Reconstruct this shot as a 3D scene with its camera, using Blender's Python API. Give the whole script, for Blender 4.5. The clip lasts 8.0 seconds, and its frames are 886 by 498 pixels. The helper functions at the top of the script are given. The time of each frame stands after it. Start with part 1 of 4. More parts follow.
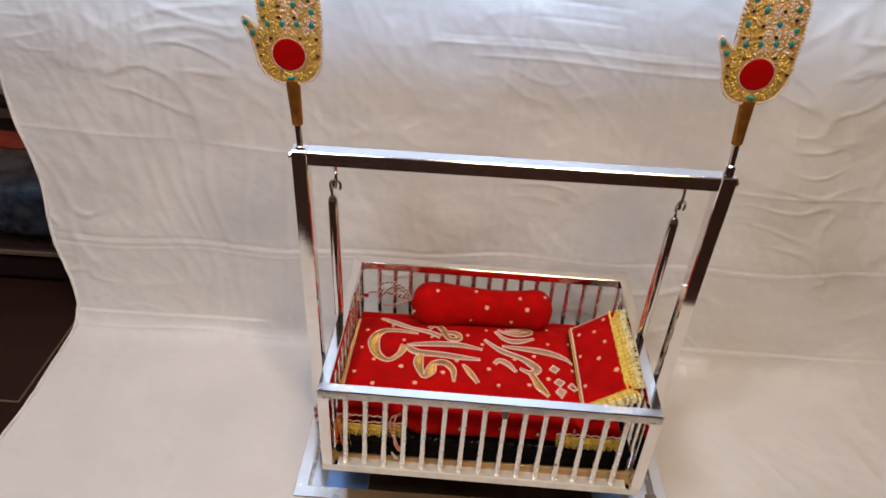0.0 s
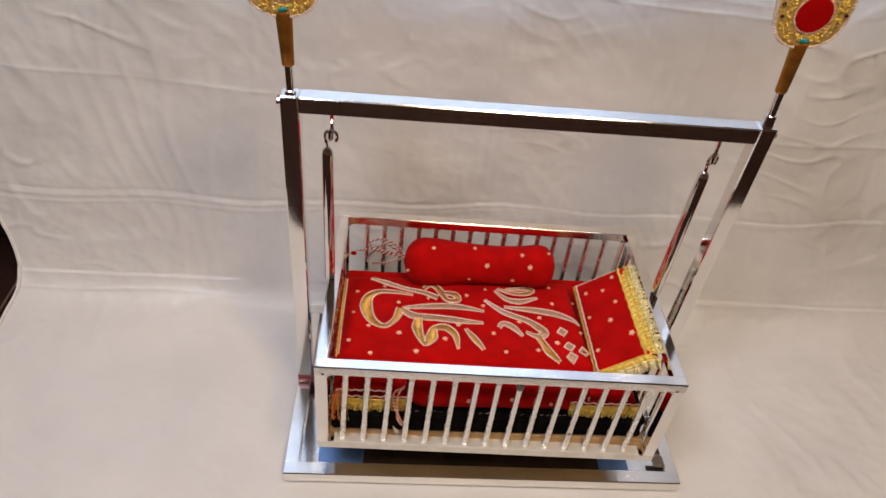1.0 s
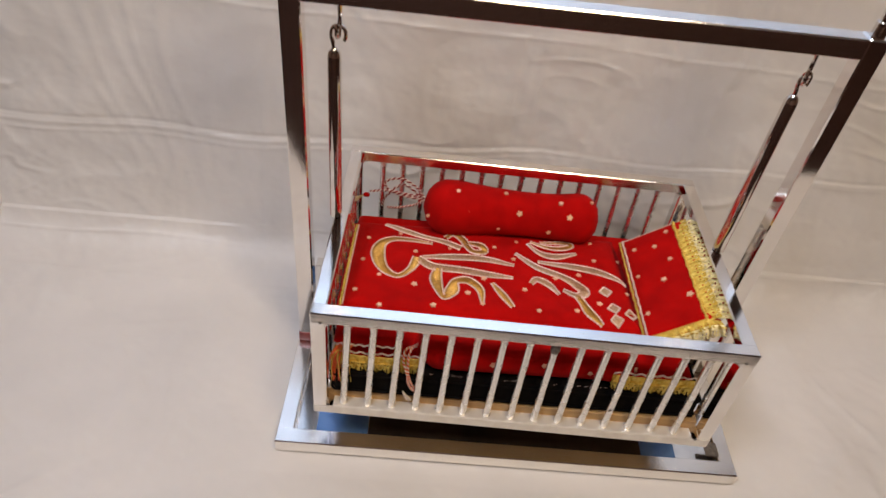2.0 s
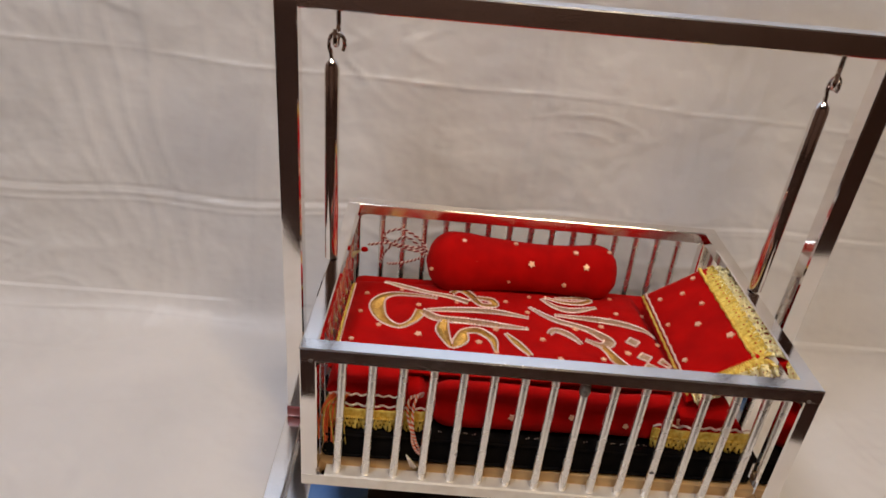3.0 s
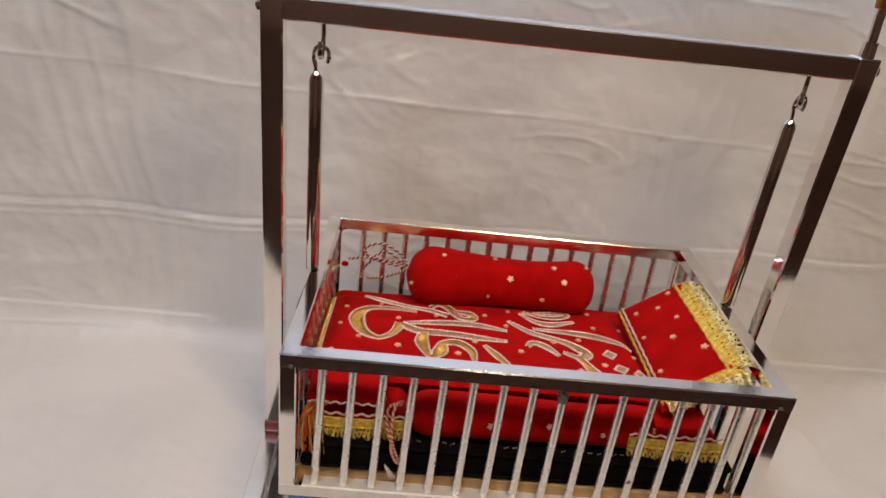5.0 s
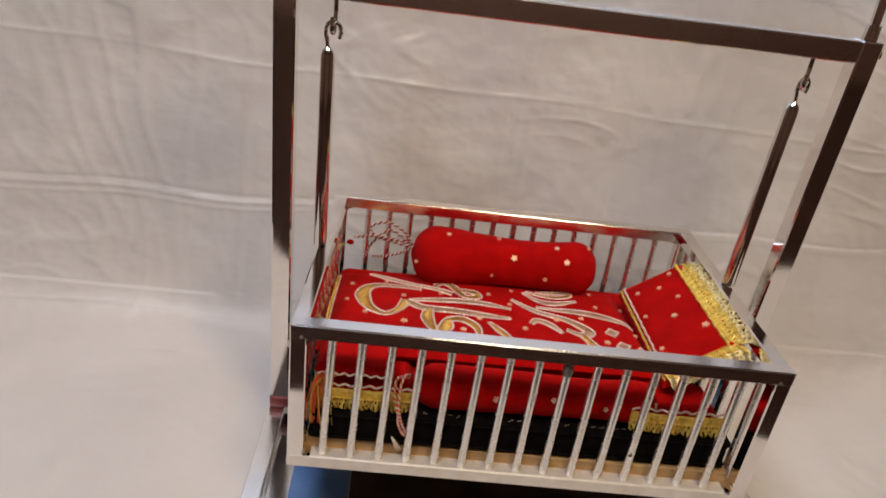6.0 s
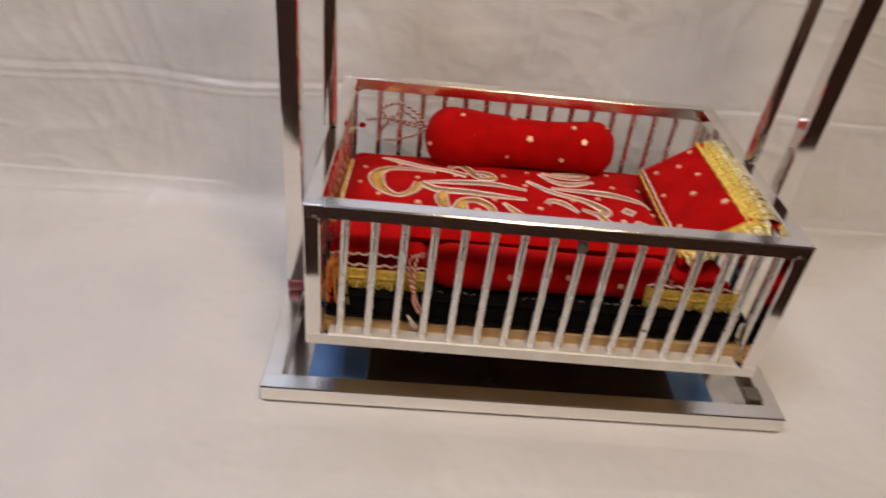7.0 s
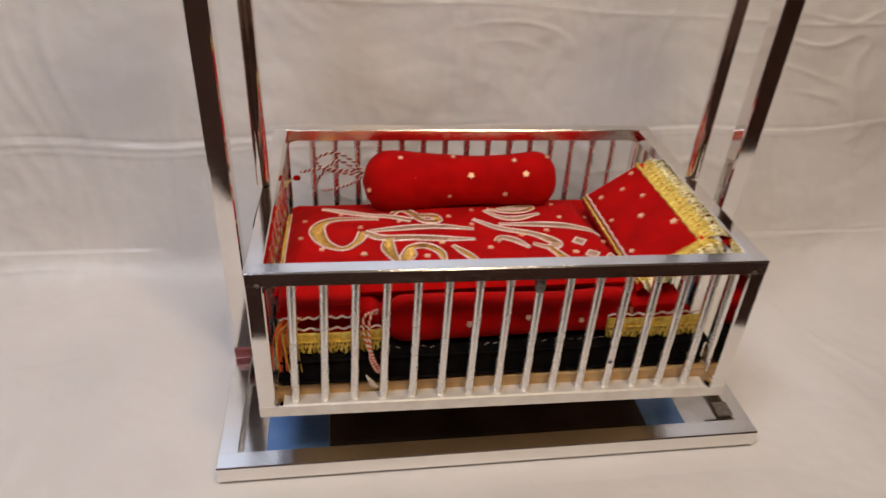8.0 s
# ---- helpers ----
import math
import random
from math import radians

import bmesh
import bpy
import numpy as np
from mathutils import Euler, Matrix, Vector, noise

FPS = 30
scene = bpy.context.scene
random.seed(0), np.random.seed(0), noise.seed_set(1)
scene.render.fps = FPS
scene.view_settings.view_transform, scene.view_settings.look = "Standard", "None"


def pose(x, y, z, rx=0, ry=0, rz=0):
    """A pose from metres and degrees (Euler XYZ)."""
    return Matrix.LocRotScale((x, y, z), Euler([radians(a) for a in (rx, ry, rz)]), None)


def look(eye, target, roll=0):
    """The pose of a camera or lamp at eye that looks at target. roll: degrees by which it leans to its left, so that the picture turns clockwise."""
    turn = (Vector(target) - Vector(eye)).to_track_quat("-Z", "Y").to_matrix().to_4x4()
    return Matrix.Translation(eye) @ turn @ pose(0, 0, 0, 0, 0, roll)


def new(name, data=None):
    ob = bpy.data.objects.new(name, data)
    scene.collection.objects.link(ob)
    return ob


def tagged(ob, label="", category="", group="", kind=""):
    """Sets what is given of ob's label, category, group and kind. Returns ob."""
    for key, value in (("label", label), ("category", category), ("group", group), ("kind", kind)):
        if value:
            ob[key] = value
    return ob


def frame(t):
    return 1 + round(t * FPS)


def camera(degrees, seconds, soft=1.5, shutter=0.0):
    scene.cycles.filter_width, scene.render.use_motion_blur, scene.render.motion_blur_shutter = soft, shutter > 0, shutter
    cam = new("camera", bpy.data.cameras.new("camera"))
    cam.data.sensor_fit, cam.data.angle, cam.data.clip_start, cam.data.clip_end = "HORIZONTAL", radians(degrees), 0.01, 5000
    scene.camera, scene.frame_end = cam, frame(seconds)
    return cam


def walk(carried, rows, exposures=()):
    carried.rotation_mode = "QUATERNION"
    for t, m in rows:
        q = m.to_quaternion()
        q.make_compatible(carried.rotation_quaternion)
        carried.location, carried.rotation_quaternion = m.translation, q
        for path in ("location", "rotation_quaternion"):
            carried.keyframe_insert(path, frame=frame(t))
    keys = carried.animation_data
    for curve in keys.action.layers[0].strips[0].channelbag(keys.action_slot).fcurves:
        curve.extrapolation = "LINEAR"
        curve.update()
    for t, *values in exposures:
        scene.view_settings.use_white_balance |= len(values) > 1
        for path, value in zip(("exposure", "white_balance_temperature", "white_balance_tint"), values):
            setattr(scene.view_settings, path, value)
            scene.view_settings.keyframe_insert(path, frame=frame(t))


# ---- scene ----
cam = camera(65.1, 8.0, shutter=0.4)
PATH = [
    (0, (-0.05, -0.701, 0.878), (-0.076, 0.916, -0.299), 3.2),
    (0.5, (-0.1, -0.649, 0.862), (-0.01, 0.897, -0.404), 5.2),
    (1, (-0.131, -0.61, 0.845), (0.029, 0.883, -0.476), 7.1),
    (1.5, (-0.129, -0.571, 0.806), (-0.012, 0.883, -0.562), 7.6),
    (1.7, (-0.121, -0.558, 0.773), (-0.022, 0.888, -0.605), 7.7),
    (2.8, (-0.111, -0.546, 0.6), (-0.055, 1.142, -0.472), 6.3),
    (3, (-0.114, -0.558, 0.587), (-0.051, 1.169, -0.42), 5.6),
    (3.5, (-0.11, -0.565, 0.577), (-0.029, 1.167, -0.419), 4.7),
    (4, (-0.111, -0.563, 0.577), (-0.025, 1.18, -0.4), 5.2),
    (4.5, (-0.111, -0.565, 0.574), (-0.008, 1.186, -0.388), 5.6),
    (4.7, (-0.112, -0.568, 0.576), (0.011, 1.199, -0.354), 6.5),
    (5.8, (-0.124, -0.593, 0.561), (-0.017, 1.184, -0.35), 7.3),
    (6, (-0.127, -0.59, 0.563), (0.013, 1.172, -0.373), 7.8),
    (6.2, (-0.119, -0.593, 0.554), (-0.058, 1.131, -0.461), 5.9),
    (6.3, (-0.132, -0.586, 0.568), (-0.144, 1.101, -0.511), 6.4),
    (6.5, (-0.118, -0.579, 0.556), (-0.176, 1.116, -0.503), 6.2),
    (7, (-0.12, -0.592, 0.545), (-0.009, 1.013, -0.643), 6.7),
    (7.2, (-0.121, -0.617, 0.539), (0.118, 1.032, -0.562), 9.2),
    (7.5, (-0.129, -0.617, 0.55), (0.107, 1.041, -0.543), 3.5),
    (7.6, (-0.134, -0.615, 0.563), (0.235, 1.009, -0.543), 6.7),
    (7.7, (-0.133, -0.599, 0.563), (0.237, 1.036, -0.524), 4.9),
    (8, (-0.125, -0.559, 0.547), (0.146, 1.079, -0.569), 3.6),
]
walk(cam, [(t, look(eye, target, roll)) for t, eye, target, roll in PATH], [(0.0, 0.10), (1.5, 0.08), (3.0, -0.02), (6.5, 0.02), (8.0, 0.05)])

# ---- world and lamps ----
world = bpy.data.worlds.new("world")
scene.world = world
world.use_nodes = True
world.node_tree.nodes["Background"].inputs[0].default_value = (0.9, 0.85, 0.8, 1)
world.node_tree.nodes["Background"].inputs[1].default_value = 0.02


def area_lamp(name, at, target, size, size_y, watts, colour):
    d = bpy.data.lights.new(name, "AREA")
    d.shape, d.size, d.size_y, d.energy, d.color = "RECTANGLE", size, size_y, watts, colour
    ob = new(name, d)
    ob.matrix_world = look(at, target)
    return ob


area_lamp("lamp_warm", (0.35, -0.85, 2.28), (0.1, -0.1, 0.1), 0.6, 0.6, 29.5, (1.0, 0.79, 0.53))
area_lamp("lamp_cool", (-0.80, -0.80, 2.28), (-0.25, -0.1, 0.1), 0.6, 0.6, 28.5, (0.79, 0.84, 1.0))
# tube assumed out of view, from the bluish upper cloth and crossbar glint
area_lamp("lamp_tube", (-0.05, -0.02, 1.25), (-0.05, 0.33, 0.80), 0.80, 0.014, 13.0, (0.50, 0.68, 1.0))


# ---- materials ----
def material(name, colour, rough=0.5, metal=0.0, colour2=None, scale=40.0, bump=0.0, bump_scale=200.0,
             sheen=0.0, stretch=(1, 1, 1), coat=0.0, rough_vary=0.0, voronoi=False, spec=0.5, bump_distance=0.001):
    """Two scales of variation: broad tint by one noise, fine relief by another."""
    m = bpy.data.materials.new(name)
    m.use_nodes = True
    nt = m.node_tree
    b = nt.nodes["Principled BSDF"]
    b.inputs["Roughness"].default_value = rough
    b.inputs["Metallic"].default_value = metal
    b.inputs["Specular IOR Level"].default_value = spec
    b.inputs["Sheen Weight"].default_value = sheen
    b.inputs["Sheen Roughness"].default_value = 0.4
    b.inputs["Coat Weight"].default_value = coat
    tc = nt.nodes.new("ShaderNodeTexCoord")
    mp = nt.nodes.new("ShaderNodeMapping")
    mp.inputs["Scale"].default_value = stretch
    nt.links.new(tc.outputs["Object"], mp.inputs[0])
    n1 = nt.nodes.new("ShaderNodeTexNoise")
    n1.inputs["Scale"].default_value = scale
    n1.inputs["Detail"].default_value = 5
    nt.links.new(mp.outputs[0], n1.inputs["Vector"])
    mix = nt.nodes.new("ShaderNodeMix")
    mix.data_type = "RGBA"
    mix.inputs[6].default_value = (*colour, 1)
    mix.inputs[7].default_value = (*(colour2 or [c * 0.75 for c in colour]), 1)
    ramp = nt.nodes.new("ShaderNodeMapRange")
    ramp.inputs[1].default_value, ramp.inputs[2].default_value = 0.35, 0.68
    nt.links.new(n1.outputs[0], ramp.inputs[0])
    nt.links.new(ramp.outputs[0], mix.inputs[0])
    nt.links.new(mix.outputs[2], b.inputs["Base Color"])
    if rough_vary:
        r = nt.nodes.new("ShaderNodeMapRange")
        r.inputs[3].default_value, r.inputs[4].default_value = rough - rough_vary, rough + rough_vary
        nt.links.new(n1.outputs[0], r.inputs[0])
        nt.links.new(r.outputs[0], b.inputs["Roughness"])
    if bump:
        n2 = nt.nodes.new("ShaderNodeTexVoronoi" if voronoi else "ShaderNodeTexNoise")
        n2.inputs["Scale"].default_value = bump_scale
        nt.links.new(mp.outputs[0], n2.inputs["Vector"])
        bp = nt.nodes.new("ShaderNodeBump")
        bp.inputs["Strength"].default_value = bump
        bp.inputs["Distance"].default_value = bump_distance
        nt.links.new(n2.outputs[0], bp.inputs["Height"])
        nt.links.new(bp.outputs[0], b.inputs["Normal"])
    return m


STEEL = material("brushed_steel", (0.87, 0.83, 0.79), 0.075, 1.0, (0.80, 0.76, 0.72), 30, 0.012, 2600, stretch=(1, 1, 0.06), rough_vary=0.03)
STEEL_X = material("brushed_steel_long", (0.87, 0.83, 0.79), 0.12, 1.0, (0.80, 0.76, 0.72), 30, 0.07, 2600, stretch=(0.06, 1, 1), rough_vary=0.03)
STEEL_BASE = material("base_steel", (0.90, 0.87, 0.83), 0.19, 1.0, (0.82, 0.79, 0.75), 30, 0.05, 1800, stretch=(0.08, 1, 1), rough_vary=0.05)
STEEL_DULL = material("dull_steel", (0.90, 0.85, 0.77), 0.42, 0.55, (0.80, 0.73, 0.64), 60, 0.1, 500, rough_vary=0.1)
BAR_STEEL = material("satin_bar_steel", (0.88, 0.85, 0.81), 0.27, 0.92, (0.80, 0.77, 0.73), 40, 0.03, 900, rough_vary=0.06)
POLISHED = material("polished_steel", (0.86, 0.82, 0.78), 0.07, 1.0, (0.66, 0.62, 0.58), 25, 0.02, 400, rough_vary=0.03)
PLATE_STEEL = material("plate_steel", (0.80, 0.79, 0.77), 0.12, 1.0, (0.45, 0.45, 0.46), 20, 0.02, 300)
BLUE_GLOSS = material("blue_gloss", (0.10, 0.22, 0.48), 0.25, 0.3, (0.16, 0.30, 0.55), 30, 0.03, 200)
DARK_GLOSS = material("dark_gloss", (0.022, 0.016, 0.013), 0.22, 0.0, (0.045, 0.03, 0.025), 14, 0.02, 200)
WELD = material("weld_bead", (0.30, 0.27, 0.24), 0.5, 0.8, (0.15, 0.13, 0.12), 300, 0.5, 700)
PLY = material("plywood", (0.64, 0.41, 0.18), 0.6, 0.0, (0.38, 0.21, 0.08), 60, 0.2, 300, stretch=(0.1, 1, 1))
BLACK = material("black_velvet", (0.005, 0.004, 0.004), 0.95, 0.0, (0.009, 0.007, 0.006), 60, 0.3, 1500, spec=0.05)
RED = material("red_velvet", (0.50, 0.002, 0.0012), 0.9, 0.0, (0.36, 0.0013, 0.001), 38, 0.45, 1500, sheen=0.015, spec=0.1)
RED_DISC = material("red_felt", (0.42, 0.002, 0.002), 0.9, 0.0, (0.36, 0.002, 0.002), 90, 0.2, 1500, spec=0.05)
GOLD = material("gold_thread", (0.72, 0.42, 0.10), 0.36, 0.85, (0.50, 0.25, 0.05), 260, 0.8, 900)
BRIGHT_GOLD = material("bright_gold_lace", (0.98, 0.74, 0.16), 0.26, 0.4, (0.74, 0.46, 0.06), 300, 0.9, 1100)
PALE_LACE = material("pale_gold_lace", (0.85, 0.76, 0.45), 0.35, 0.6, (0.60, 0.48, 0.20), 300, 0.9, 1000)
PEARL = material("pearl_beads", (0.88, 0.70, 0.60), 0.3, 0.2, (0.70, 0.46, 0.37), 400, 0.3, 900)
FLOWER = material("sequin_flower", (0.92, 0.60, 0.36), 0.3, 0.3, (0.86, 0.44, 0.26), 500, 0.3, 900)
BROWN_GOLD = material("brown_gold_sleeve", (0.50, 0.22, 0.035), 0.3, 0.75, (0.36, 0.13, 0.02), 70, 0.1, 300)
FILIGREE = material("gold_filigree", (0.92, 0.62, 0.20), 0.35, 0.45, (0.70, 0.38, 0.09), 180, 1.0, 520, voronoi=True)
TURQUOISE = material("turquoise", (0.02, 0.27, 0.26), 0.25, 0.0, (0.015, 0.20, 0.20), 300)
GARNET = material("garnet", (0.06, 0.008, 0.006), 0.15, 0.0, (0.03, 0.004, 0.004), 300)
CLEAR_BEAD = material("clear_bead", (0.92, 0.80, 0.70), 0.15, 0.2, (0.75, 0.55, 0.42), 500)
RED_BAND = material("red_band", (0.30, 0.06, 0.05), 0.4, 0.2, (0.2, 0.04, 0.04), 80, 0.1, 300)
ORANGE = material("orange_fringe", (0.80, 0.13, 0.016), 0.5, 0.0, (0.60, 0.06, 0.008), 300)
WHITE_CORD = material("white_cord", (0.85, 0.74, 0.62), 0.7, 0.0, (0.55, 0.42, 0.36), 500)
RED_CORD = material("red_cord", (0.30, 0.02, 0.02), 0.7, 0.0, (0.22, 0.01, 0.01), 500)
CLOTH = material("white_satin_cloth", (0.74, 0.70, 0.66), 0.43, 0.0, (0.67, 0.635, 0.60), 6, 0.85, 20, rough_vary=0.08, stretch=(1, 1, 1.4), spec=0.55, bump_distance=0.0045)
HEM = material("cloth_hem", (0.78, 0.74, 0.70), 0.55, 0.0, (0.68, 0.63, 0.6), 60, 0.1, 600)
DARK_WOOD = material("dark_lacquered_wood", (0.030, 0.013, 0.010), 0.25, 0.0, (0.018, 0.008, 0.006), 8, 0.05, 120, stretch=(0.2, 1, 1), coat=0.3)
INLAY = material("inlay_line", (0.16, 0.10, 0.07), 0.4, 0.0)
BLACK_WOOD = material("black_wood", (0.012, 0.007, 0.006), 0.3, 0.0, (0.02, 0.012, 0.01), 10, 0.05, 120, stretch=(0.2, 1, 1))
BROWN_WALL = material("brown_wall", (0.26, 0.15, 0.105), 0.6, 0.0, (0.20, 0.11, 0.08), 3, 0.1, 60)
CEILING = material("ceiling_paint", (0.72, 0.68, 0.62), 0.8, 0.0, (0.66, 0.62, 0.56), 3, 0.1, 80)
PACK_DARK = material("dark_blue_goods", (0.008, 0.014, 0.026), 0.25, 0.0, (0.05, 0.07, 0.09), 40, 0.3, 100)
PACK_RED = material("orange_red_goods", (0.34, 0.045, 0.012), 0.7, 0.0, (0.22, 0.02, 0.01), 30, 0.2, 100)
LACE = material("white_lace", (0.6, 0.52, 0.42), 0.7, 0.0, (0.25, 0.18, 0.12), 120, 0.9, 300)
LAMP_BODY = material("lamp_body", (0.75, 0.75, 0.73), 0.5, 0.0)


def film_material():
    m = bpy.data.materials.new("clear_wrap")
    m.use_nodes = True
    b = m.node_tree.nodes["Principled BSDF"]
    b.inputs["Base Color"].default_value = (0.9, 0.92, 0.95, 1)
    b.inputs["Roughness"].default_value = 0.06
    b.inputs["Transmission Weight"].default_value = 1.0
    b.inputs["IOR"].default_value = 1.15
    b.inputs["Coat Weight"].default_value = 1.0
    b.inputs["Coat Roughness"].default_value = 0.05
    return m


WRAP = film_material()


# ---- building helpers ----
def part(name, bm, mat, parent=None, label="", smooth=True):
    me = bpy.data.meshes.new(name)
    bm.to_mesh(me)
    bm.free()
    me.materials.append(mat)
    if smooth:
        for p in me.polygons:
            p.use_smooth = True
        me.set_sharp_from_angle(angle=radians(28))
    ob = new(name, me)
    if parent:
        ob.parent = parent
    if label:
        tagged(ob, label)
    return ob


def thing(name, label, category, at=(0, 0, 0), group="", kind=""):
    ob = new(name)
    ob.location = at
    ob.empty_display_size = 0.02
    return tagged(ob, label, category, group, kind)


def box(x0, x1, y0, y1, z0, z1, bevel=0.0, seg=1, bm=None):
    own = bmesh.new()
    bmesh.ops.create_cube(own, size=1)
    for v in own.verts:
        v.co = Vector(((x0 + x1) / 2 + v.co.x * (x1 - x0), (y0 + y1) / 2 + v.co.y * (y1 - y0), (z0 + z1) / 2 + v.co.z * (z1 - z0)))
    if bevel:
        bmesh.ops.bevel(own, geom=own.edges[:], offset=bevel, segments=seg, profile=0.5, affect="EDGES")
    if bm is None:
        return own
    me = bpy.data.meshes.new("tmp")
    own.to_mesh(me)
    own.free()
    bm.from_mesh(me)
    bpy.data.meshes.remove(me)
    return bm


def smooth_line(points, n):
    """n points evenly along a Catmull-Rom curve through the given ones."""
    p = [Vector(q) for q in points]
    if len(p) == 2:
        return [p[0].lerp(p[1], i / (n - 1)) for i in range(n)]
    p = [2 * p[0] - p[1]] + p + [2 * p[-1] - p[-2]]
    out = []
    m = len(p) - 3
    for i in range(n):
        u = i / (n - 1) * m
        k = min(int(u), m - 1)
        f = u - k
        a, b, c, d = p[k:k + 4]
        out.append(0.5 * ((2 * b) + (c - a) * f + (2 * a - 5 * b + 4 * c - d) * f * f + (3 * b - a - 3 * c + d) * f ** 3))
    return out


def sweep(path, radius, sides=8, bm=None, flat=1.0):
    """A round rod along a path; radius may be a number or a function of 0..1."""
    bm = bm or bmesh.new()
    path = [Vector(p) for p in path]
    rings = []
    up = Vector((0.13, 0.21, 0.97)).normalized()
    for i, p in enumerate(path):
        d = (path[min(i + 1, len(path) - 1)] - path[max(i - 1, 0)]).normalized()
        s = d.cross(up)
        if s.length < 0.1:
            s = d.cross(Vector((1, 0.1, 0)))
        s.normalize()
        w = s.cross(d)
        r = radius(i / (len(path) - 1)) if callable(radius) else radius
        rings.append([bm.verts.new(p + s * r * math.cos(a) + w * r * flat * math.sin(a)) for a in [2 * math.pi * k / sides for k in range(sides)]])
    for a, b in zip(rings, rings[1:]):
        for k in range(sides):
            bm.faces.new((a[k], a[(k + 1) % sides], b[(k + 1) % sides], b[k]))
    bm.faces.new(rings[0][::-1])
    bm.faces.new(rings[-1])
    bmesh.ops.recalc_face_normals(bm, faces=bm.faces[:])
    return bm


def lathe(profile, sides=20, axis="z", centre=(0, 0, 0)):
    """A turned form: profile rows of (along, radius)."""
    bm = bmesh.new()
    rings = []
    for h, r in profile:
        ring = []
        for k in range(sides):
            a = 2 * math.pi * k / sides
            c, s = r * math.cos(a), r * math.sin(a)
            co = (c, s, h) if axis == "z" else (h, c, s) if axis == "x" else (s, h, c)
            ring.append(bm.verts.new(Vector(co) + Vector(centre)))
        rings.append(ring)
    for a, b in zip(rings, rings[1:]):
        for k in range(sides):
            bm.faces.new((a[k], a[(k + 1) % sides], b[(k + 1) % sides], b[k]))
    bm.faces.new(rings[0][::-1])
    bm.faces.new(rings[-1])
    bmesh.ops.recalc_face_normals(bm, faces=bm.faces[:])
    return bm


def grid_mesh(nu, nv, f, closed_u=False):
    """A sheet of nu by nv points given by f(u, v), u and v from 0 to 1."""
    bm = bmesh.new()
    vs = [[bm.verts.new(f(i / (nu - 1), j / (nv - 1))) for j in range(nv)] for i in range(nu)]
    for i in range(nu - 1):
        for j in range(nv - 1):
            bm.faces.new((vs[i][j], vs[i + 1][j], vs[i + 1][j + 1], vs[i][j + 1]))
    return bm


# ---- setting: floor, room, cloth ----
part("floor", box(-2.2, 2.2, -2.4, 1.0, -0.06, -0.012), DARK_WOOD)
tagged(bpy.data.objects["floor"], "dark glossy lacquered wooden floor under the cloth", "floor", kind="structure")
for nm, dims in (("wall_north", (-2.2, 2.2, 1.0, 1.1, -0.06, 2.5)), ("wall_south", (-2.2, 2.2, -2.5, -2.4, -0.06, 2.5)),
                 ("wall_west", (-2.3, -2.2, -2.5, 1.1, -0.06, 2.5)), ("wall_east", (2.2, 2.3, -2.5, 1.1, -0.06, 2.5))):
    tagged(part(nm, box(*dims), BROWN_WALL), "plain brown wall closing the dim room", "wall", kind="structure")
tagged(part("ceiling", box(-2.3, 2.3, -2.5, 1.1, 2.5, 2.6), CEILING), "plain pale painted ceiling", "ceiling", kind="structure")

PROFILE = [(-0.52, -0.002), (-0.40, -0.001), (-0.2, 0.0), (0.08, 0.0), (0.13, 0.003), (0.168, 0.014), (0.198, 0.040), (0.222, 0.088), (0.24, 0.14),
           (0.256, 0.20), (0.284, 0.31), (0.312, 0.43), (0.343, 0.6), (0.37, 0.8), (0.395, 1.05)]
CURVE = smooth_line([(0, y, z) for y, z in PROFILE], 400)
LENGTH = [0.0]
for a, b in zip(CURVE, CURVE[1:]):
    LENGTH.append(LENGTH[-1] + (b - a).length)
LENGTH = np.array(LENGTH)
CY, CZ = np.array([p.y for p in CURVE]), np.array([p.z for p in CURVE])


def along(z):
    """Arc length of the cloth at height z on its rising part."""
    k = np.searchsorted(CZ[150:], z) + 150
    return LENGTH[min(k, 399)]


S_TOP = along(0.492)
S_LOW_L, S_LOW_R, S_TRI_L, S_TRI_R, S_HI = along(0.018), along(0.046), along(0.156), along(0.187), along(0.335)


def crease(d, w, a):
    return a * np.exp(-abs(d) / w)


def wall_part(s):
    return min(max((s - S_LOW_L) / 0.1, 0.0), 1.0)


